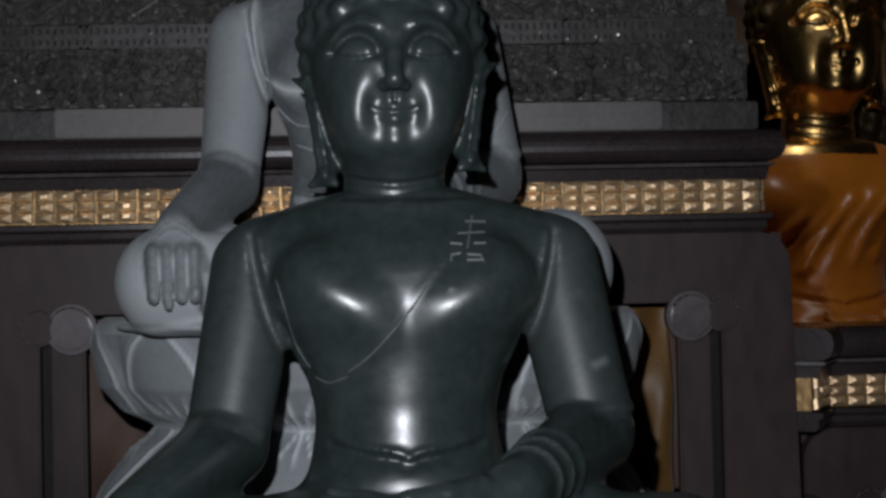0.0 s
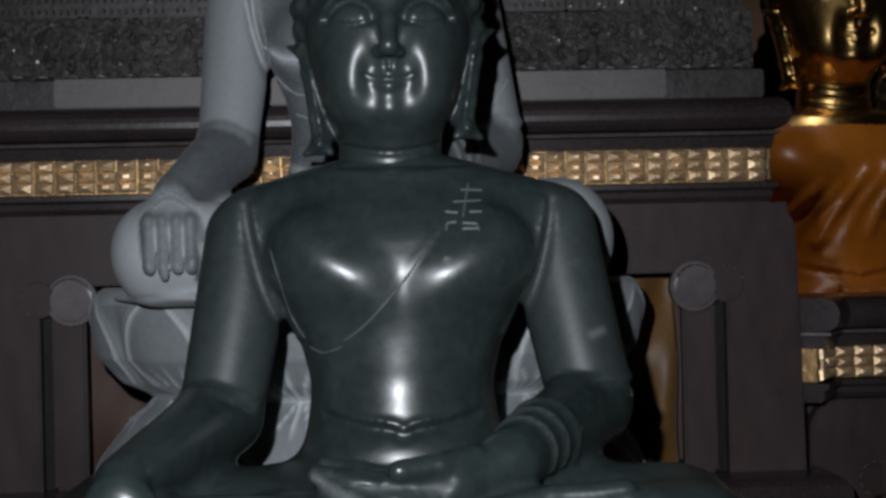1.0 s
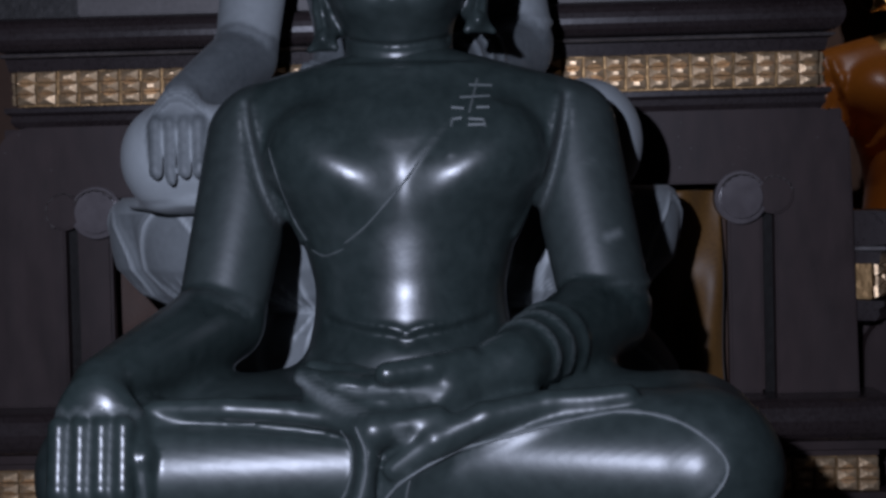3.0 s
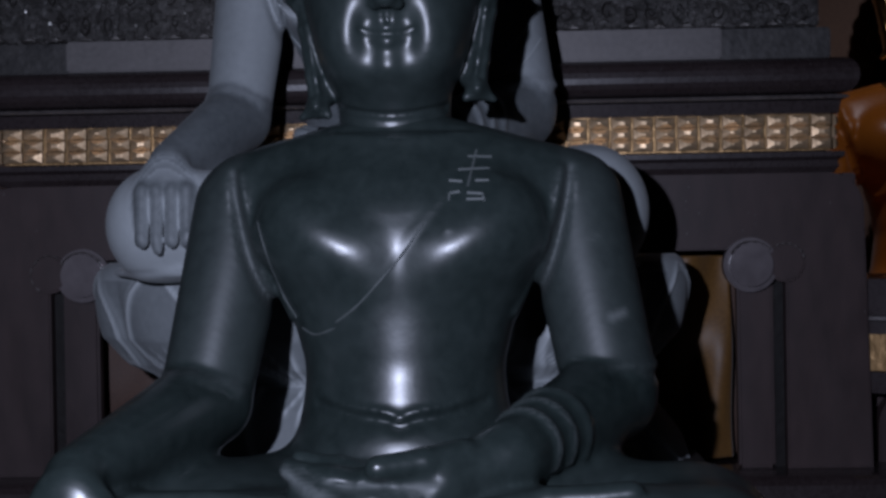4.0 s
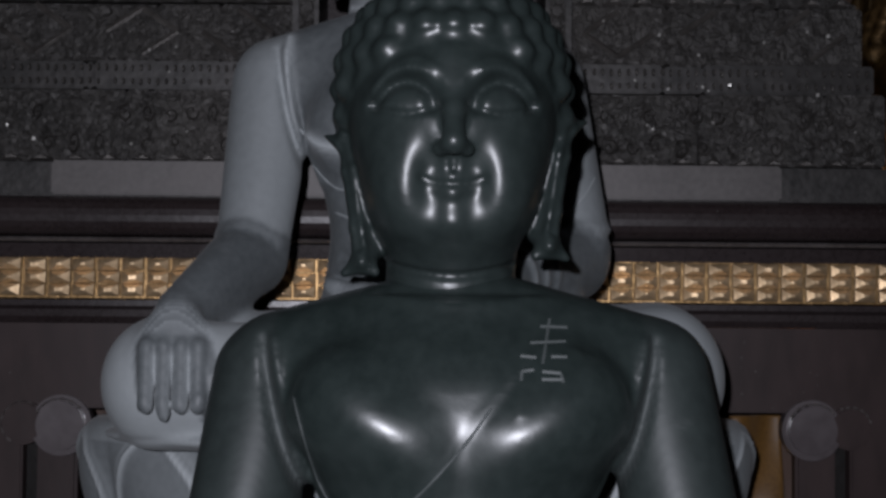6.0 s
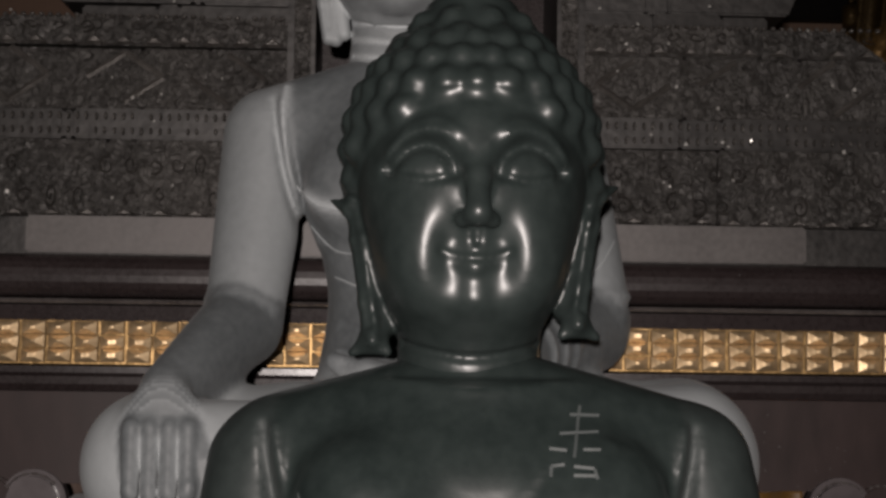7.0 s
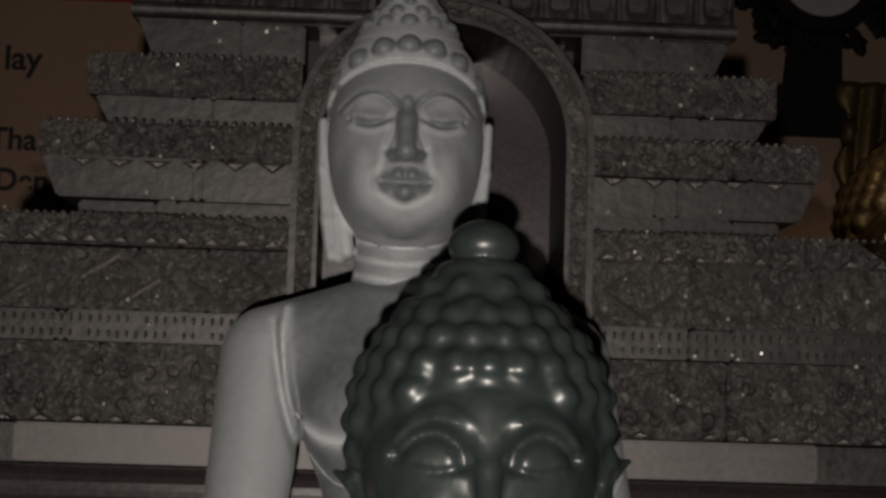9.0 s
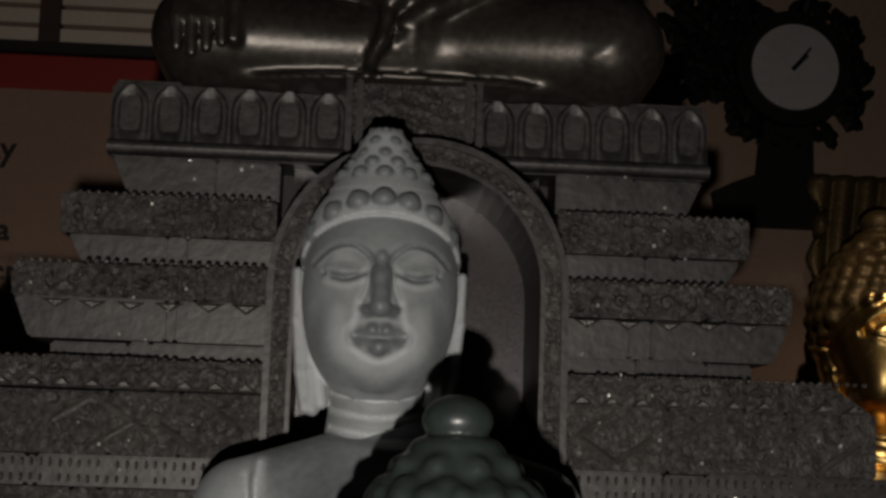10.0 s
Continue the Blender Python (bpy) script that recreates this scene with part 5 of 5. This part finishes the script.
    tier("tier_panel", 0.645, 0.645, 2.162, 2.238, 0.12, M_PEWTER, [("scroll", 0.15, 0.75, 0.04), ("bead", 0.9, 1.06, 0.016)], S)
    tier("tier_flare", 0.53, 0.565, 2.240, 2.318, 0.17, M_PEWTER2)

    # lotus band: upright rounded petals on both sides of the middle block
    def petal(x, w, z0, z1, y):
        V, F = [], []
        n, m = 10, 8
        for j in range(m + 1):
            v = j / m
            hw = w / 2 * (0.92 if v < 0.6 else 0.92 * math.sqrt(max(1 - ((v - 0.6) / 0.42) ** 2, 0.05)))
            for i in range(n + 1):
                u = -1 + 2 * i / n
                d = -0.011 * math.sqrt(max(1 - u * u, 0)) * (0.6 + 0.5 * math.sin(math.pi * v)) + 0.020 * math.exp(-(u / 0.6) ** 4) * math.exp(-((v - 0.5) / 0.34) ** 4)
                V.append((x + hw * u, y + d, z0 + (z1 - z0) * v))
        for j in range(m):
            for i in range(n):
                F.append((j * (n + 1) + i, j * (n + 1) + i + 1, (j + 1) * (n + 1) + i + 1, (j + 1) * (n + 1) + i))
        part("petal", mesh_from("petal", V, F, M_PEWTER2, True), t)
    for a, b in ((-0.565, -0.115), (0.135, 0.585)):
        box("lotus_band", (a, 0.17, 2.32), (b, 0.75, 2.462), M_PEWTER2, t, 0.006)
        k = 6
        for i in range(k):
            petal(a + (b - a) * (i + 0.5) / k, (b - a) / k * 1.02, 2.35, 2.458, 0.17)
        sweep("bead_rail", half_round(0.022, 2.322, 2.35, -0.02), [(a, 0.17), (b, 0.17)], M_PEWTER2, t)
    box("middle_block", (-0.105, 0.10, 2.36), (0.125, 0.74, 2.474), M_PEWTER, t, 0.004, S)
    for x in (-0.112, -0.092, 0.112, 0.132):
        box("fillet", (x - 0.006, 0.085, 2.33), (x + 0.006, 0.12, 2.476), M_PEWTER2, t, 0.003)

    # niche frame: two posts and an arch
    cx, ro, ri, zs = 0.026, 0.268, 0.226, 2.073
    def band(name, r0, r1, y0, y1, mat, lab=""):
        def ring(rad):
            pts = [(cx - rad, 1.56), (cx - rad, zs)]
            pts += [(cx - rad * math.cos(math.pi * i / 28), zs + rad * math.sin(math.pi * i / 28)) for i in range(1, 28)]
            return pts + [(cx + rad, zs), (cx + rad, 1.56)]
        A, B = ring(r0), ring(r1)
        V = [(x, y0, z) for x, z in A] + [(x, y0, z) for x, z in B] + [(x, y1, z) for x, z in A] + [(x, y1, z) for x, z in B]
        n = len(A)
        F = []
        for i in range(n - 1):
            F += [(i, i + 1, n + i + 1, n + i), (n + i, n + i + 1, 3 * n + i + 1, 3 * n + i), (2 * n + i, 2 * n + i + 1, i + 1, i)]
        part(name, mesh_from(name, V, F, mat), t, lab)
    band("niche_frame", ri, ro - 0.012, 0.0, 0.26, M_PEWTER, "carved pewter arch round the niche")
    band("niche_rim", ro - 0.012, ro, -0.008, 0.26, M_PEWTER2)
    band("niche_rim", ri - 0.008, ri, -0.006, 0.26, M_PEWTER2)
    box("niche_back", (cx - 0.24, 0.25, 1.56), (cx + 0.24, 0.27, 2.34), M_LACQ, t, 0)
    # loose chips of mirror glass left in the carving
    V, F = [], []
    for i in range(55):
        z, hw, y = r.choice(((1.63, 0.85, 0.024), (1.74, 0.85, 0.028), (1.81, 0.83, 0.038), (1.90, 0.80, 0.032), (2.0, 0.66, 0.078), (2.07, 0.69, 0.070), (2.19, 0.62, 0.112), (2.28, 0.52, 0.160)))
        x = CX + r.uniform(0.30, hw) * r.choice((-1, 1))
        z += r.uniform(-0.04, 0.04)
        a, b, w = r.uniform(-0.5, 0.5), r.uniform(-0.5, 0.5), r.uniform(0.0014, 0.0034)
        o = len(V)
        V += [(x - w, y - 0.006 + a * w, z - w), (x + w, y - 0.006 + b * w, z - w), (x + w * 0.8, y - 0.006 - a * w, z + w), (x - w * 0.7, y - 0.006 - b * w, z + w)]
        F.append((o, o + 1, o + 2, o + 3))
    tagged(part("mirror_chip", mesh_from("mirror_chip", V, F, M_CHIP), t), kind="stuff")
    box("seat_slab", (-0.56, 0.19, 2.463), (0.58, 0.86, 2.473), M_PEWTER2, t, 0.002)
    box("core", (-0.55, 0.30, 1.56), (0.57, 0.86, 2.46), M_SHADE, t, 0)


tiered_throne()


# ---- far end of the hall ----
def banner():
    t = tagged(new("banner"), "tan printed banner with black words and a red border", "banner")
    Y = 4.66
    box("cloth", (-4.2, Y, 1.2), (-0.55, Y + 0.01, 3.55), M_BANNER, t, 0)
    box("border", (-4.2, Y - 0.004, 3.55), (-0.55, Y + 0.01, 3.725), M_RED, t, 0, "deep red border")
    for txt, x, z, size in (("lay", -1.80, 3.19, 0.17), ("Tha", -1.80, 2.79, 0.155), ("Den", -1.73, 2.588, 0.155)):
        cu = bpy.data.curves.new("lettering", "FONT")
        cu.body, cu.size, cu.align_x, cu.extrude, cu.offset = txt, size, "RIGHT", 0.001, 0.004
        cu.materials.append(M_INK)
        o = new("lettering", cu)
        o.matrix_world = pose(x, Y - 0.006, z, 90)
        o.parent = t


banner()

fr = tagged(new("louvred_window"), "dark red window frame with cream slats", "window")
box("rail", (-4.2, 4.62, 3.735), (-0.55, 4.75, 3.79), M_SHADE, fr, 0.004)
for z in (3.80, 3.90, 4.0, 4.1):
    box("slat", (-4.1, 4.68, z), (-0.6, 4.72, z + 0.075), M_CREAM, fr, 0.004)
for x in (-3.1, -2.35, -1.68, -0.9):
    box("post", (x - 0.05, 4.63, 3.79), (x + 0.05, 4.75, 4.3), M_BROWNC, fr, 0.004)


def wall_clock():
    t = tagged(new("wall_clock"), "black carved wooden wall clock with a white dial", "clock")
    C = Vector((2.105, 4.735, 3.855))
    bm = bmesh.new()
    bmesh.ops.create_cone(bm, cap_ends=True, segments=64, radius1=0.32, radius2=0.30, depth=0.13)
    bmesh.ops.rotate(bm, verts=bm.verts, cent=(0, 0, 0), matrix=Matrix.Rotation(radians(90), 3, "X"))
    bmesh.ops.translate(bm, verts=bm.verts, vec=C)
    part("case", bm_mesh("case", bm, M_CLOCK), t)
    bm = bmesh.new()
    bmesh.ops.create_cone(bm, cap_ends=True, segments=64, radius1=0.226, radius2=0.226, depth=0.02)
    bmesh.ops.rotate(bm, verts=bm.verts, cent=(0, 0, 0), matrix=Matrix.Rotation(radians(90), 3, "X"))
    bmesh.ops.translate(bm, verts=bm.verts, vec=C + Vector((0, -0.07, 0)))
    part("dial", bm_mesh("dial", bm, M_DIAL), t, "plain white round dial")
    for ang, ln, w in ((38, 0.13, 0.016), (44, 0.09, 0.024)):
        o = box("pointer", (-w / 2, -0.087, -0.025), (w / 2, -0.083, ln), M_DHAND, t, 0.001)
        o.matrix_world = Matrix.Translation(C) @ Matrix.Rotation(radians(ang), 4, "Y")
    plate("trunk", [(1.96, 3.60), (2.22, 3.60), (2.22, 3.33), (2.27, 3.22), (2.30, 3.14), (2.26, 3.03), (1.80, 3.03), (1.72, 3.10), (1.70, 3.2), (1.80, 3.25), (1.93, 3.3)], 4.715, 4.80, M_CLOCK, t, "", 0.01)
    r = random.Random(2)
    V, F = [], []
    for i in range(260):
        a = r.uniform(0, 6.28)
        if i < 90:
            d = r.uniform(0.30, 0.42)
            p = (C.x + d * math.cos(a), C.z + d * math.sin(a))
        else:
            p = (C.x - r.uniform(0.22, 0.64), C.z + r.uniform(-0.16, 0.7))
        s, th = r.uniform(0.05, 0.1), r.uniform(0, 6.28)
        o = len(V)
        for k in range(8):
            b = k * math.pi / 4
            lx, lz = s * math.cos(b), s * 0.5 * math.sin(b)
            V.append((p[0] + lx * math.cos(th) - lz * math.sin(th), 4.74, p[1] + lx * math.sin(th) + lz * math.cos(th)))
        V.append((p[0], 4.70, p[1]))
        V.append((p[0], 4.80, p[1]))
        for k in range(8):
            F += [(o + k, o + (k + 1) % 8, o + 8), (o + (k + 1) % 8, o + k, o + 9)]
    part("carved_leaves", mesh_from("carved_leaves", V, F, M_CLOCK), t)


wall_clock()


def gilded_screen():
    """Fluted, flame-edged gilded backdrop of the golden statue."""
    V, F = [], []
    nx, nz = 160, 90
    for j in range(nz + 1):
        for i in range(nx + 1):
            u, v = i / nx, j / nz
            x, z = 2.22 + 1.6 * u, 0.45 + 2.85 * v
            d = 0.035 * abs(math.sin(x * 26 + 0.6 * math.sin(z * 5))) + 0.018 * math.sin(z * 34 + 3 * math.sin(x * 9)) * (v < 0.62)
            e = 0.05 * math.sin(z * 17) if i == 0 else 0
            V.append((x + e, 4.70 - d, z))
    w = nx + 1
    for j in range(nz):
        for i in range(nx):
            F.append((j * w + i, j * w + i + 1, (j + 1) * w + i + 1, (j + 1) * w + i))
    ob = tagged(new("gilded_screen", mesh_from("gilded_screen", V, F, M_SCREEN, True)), "fluted old gilded screen behind the golden statue", "screen")
    so = ob.modifiers.new("thickness", "SOLIDIFY")
    so.thickness, so.offset = 0.04, -1
    tagged(box("statue_plinth", (1.05, 3.0, 0.0), (3.6, 4.75, 0.5), M_LACQ2, None, 0.01), "dark plinth beneath the golden statue", "plinth")


gilded_screen()
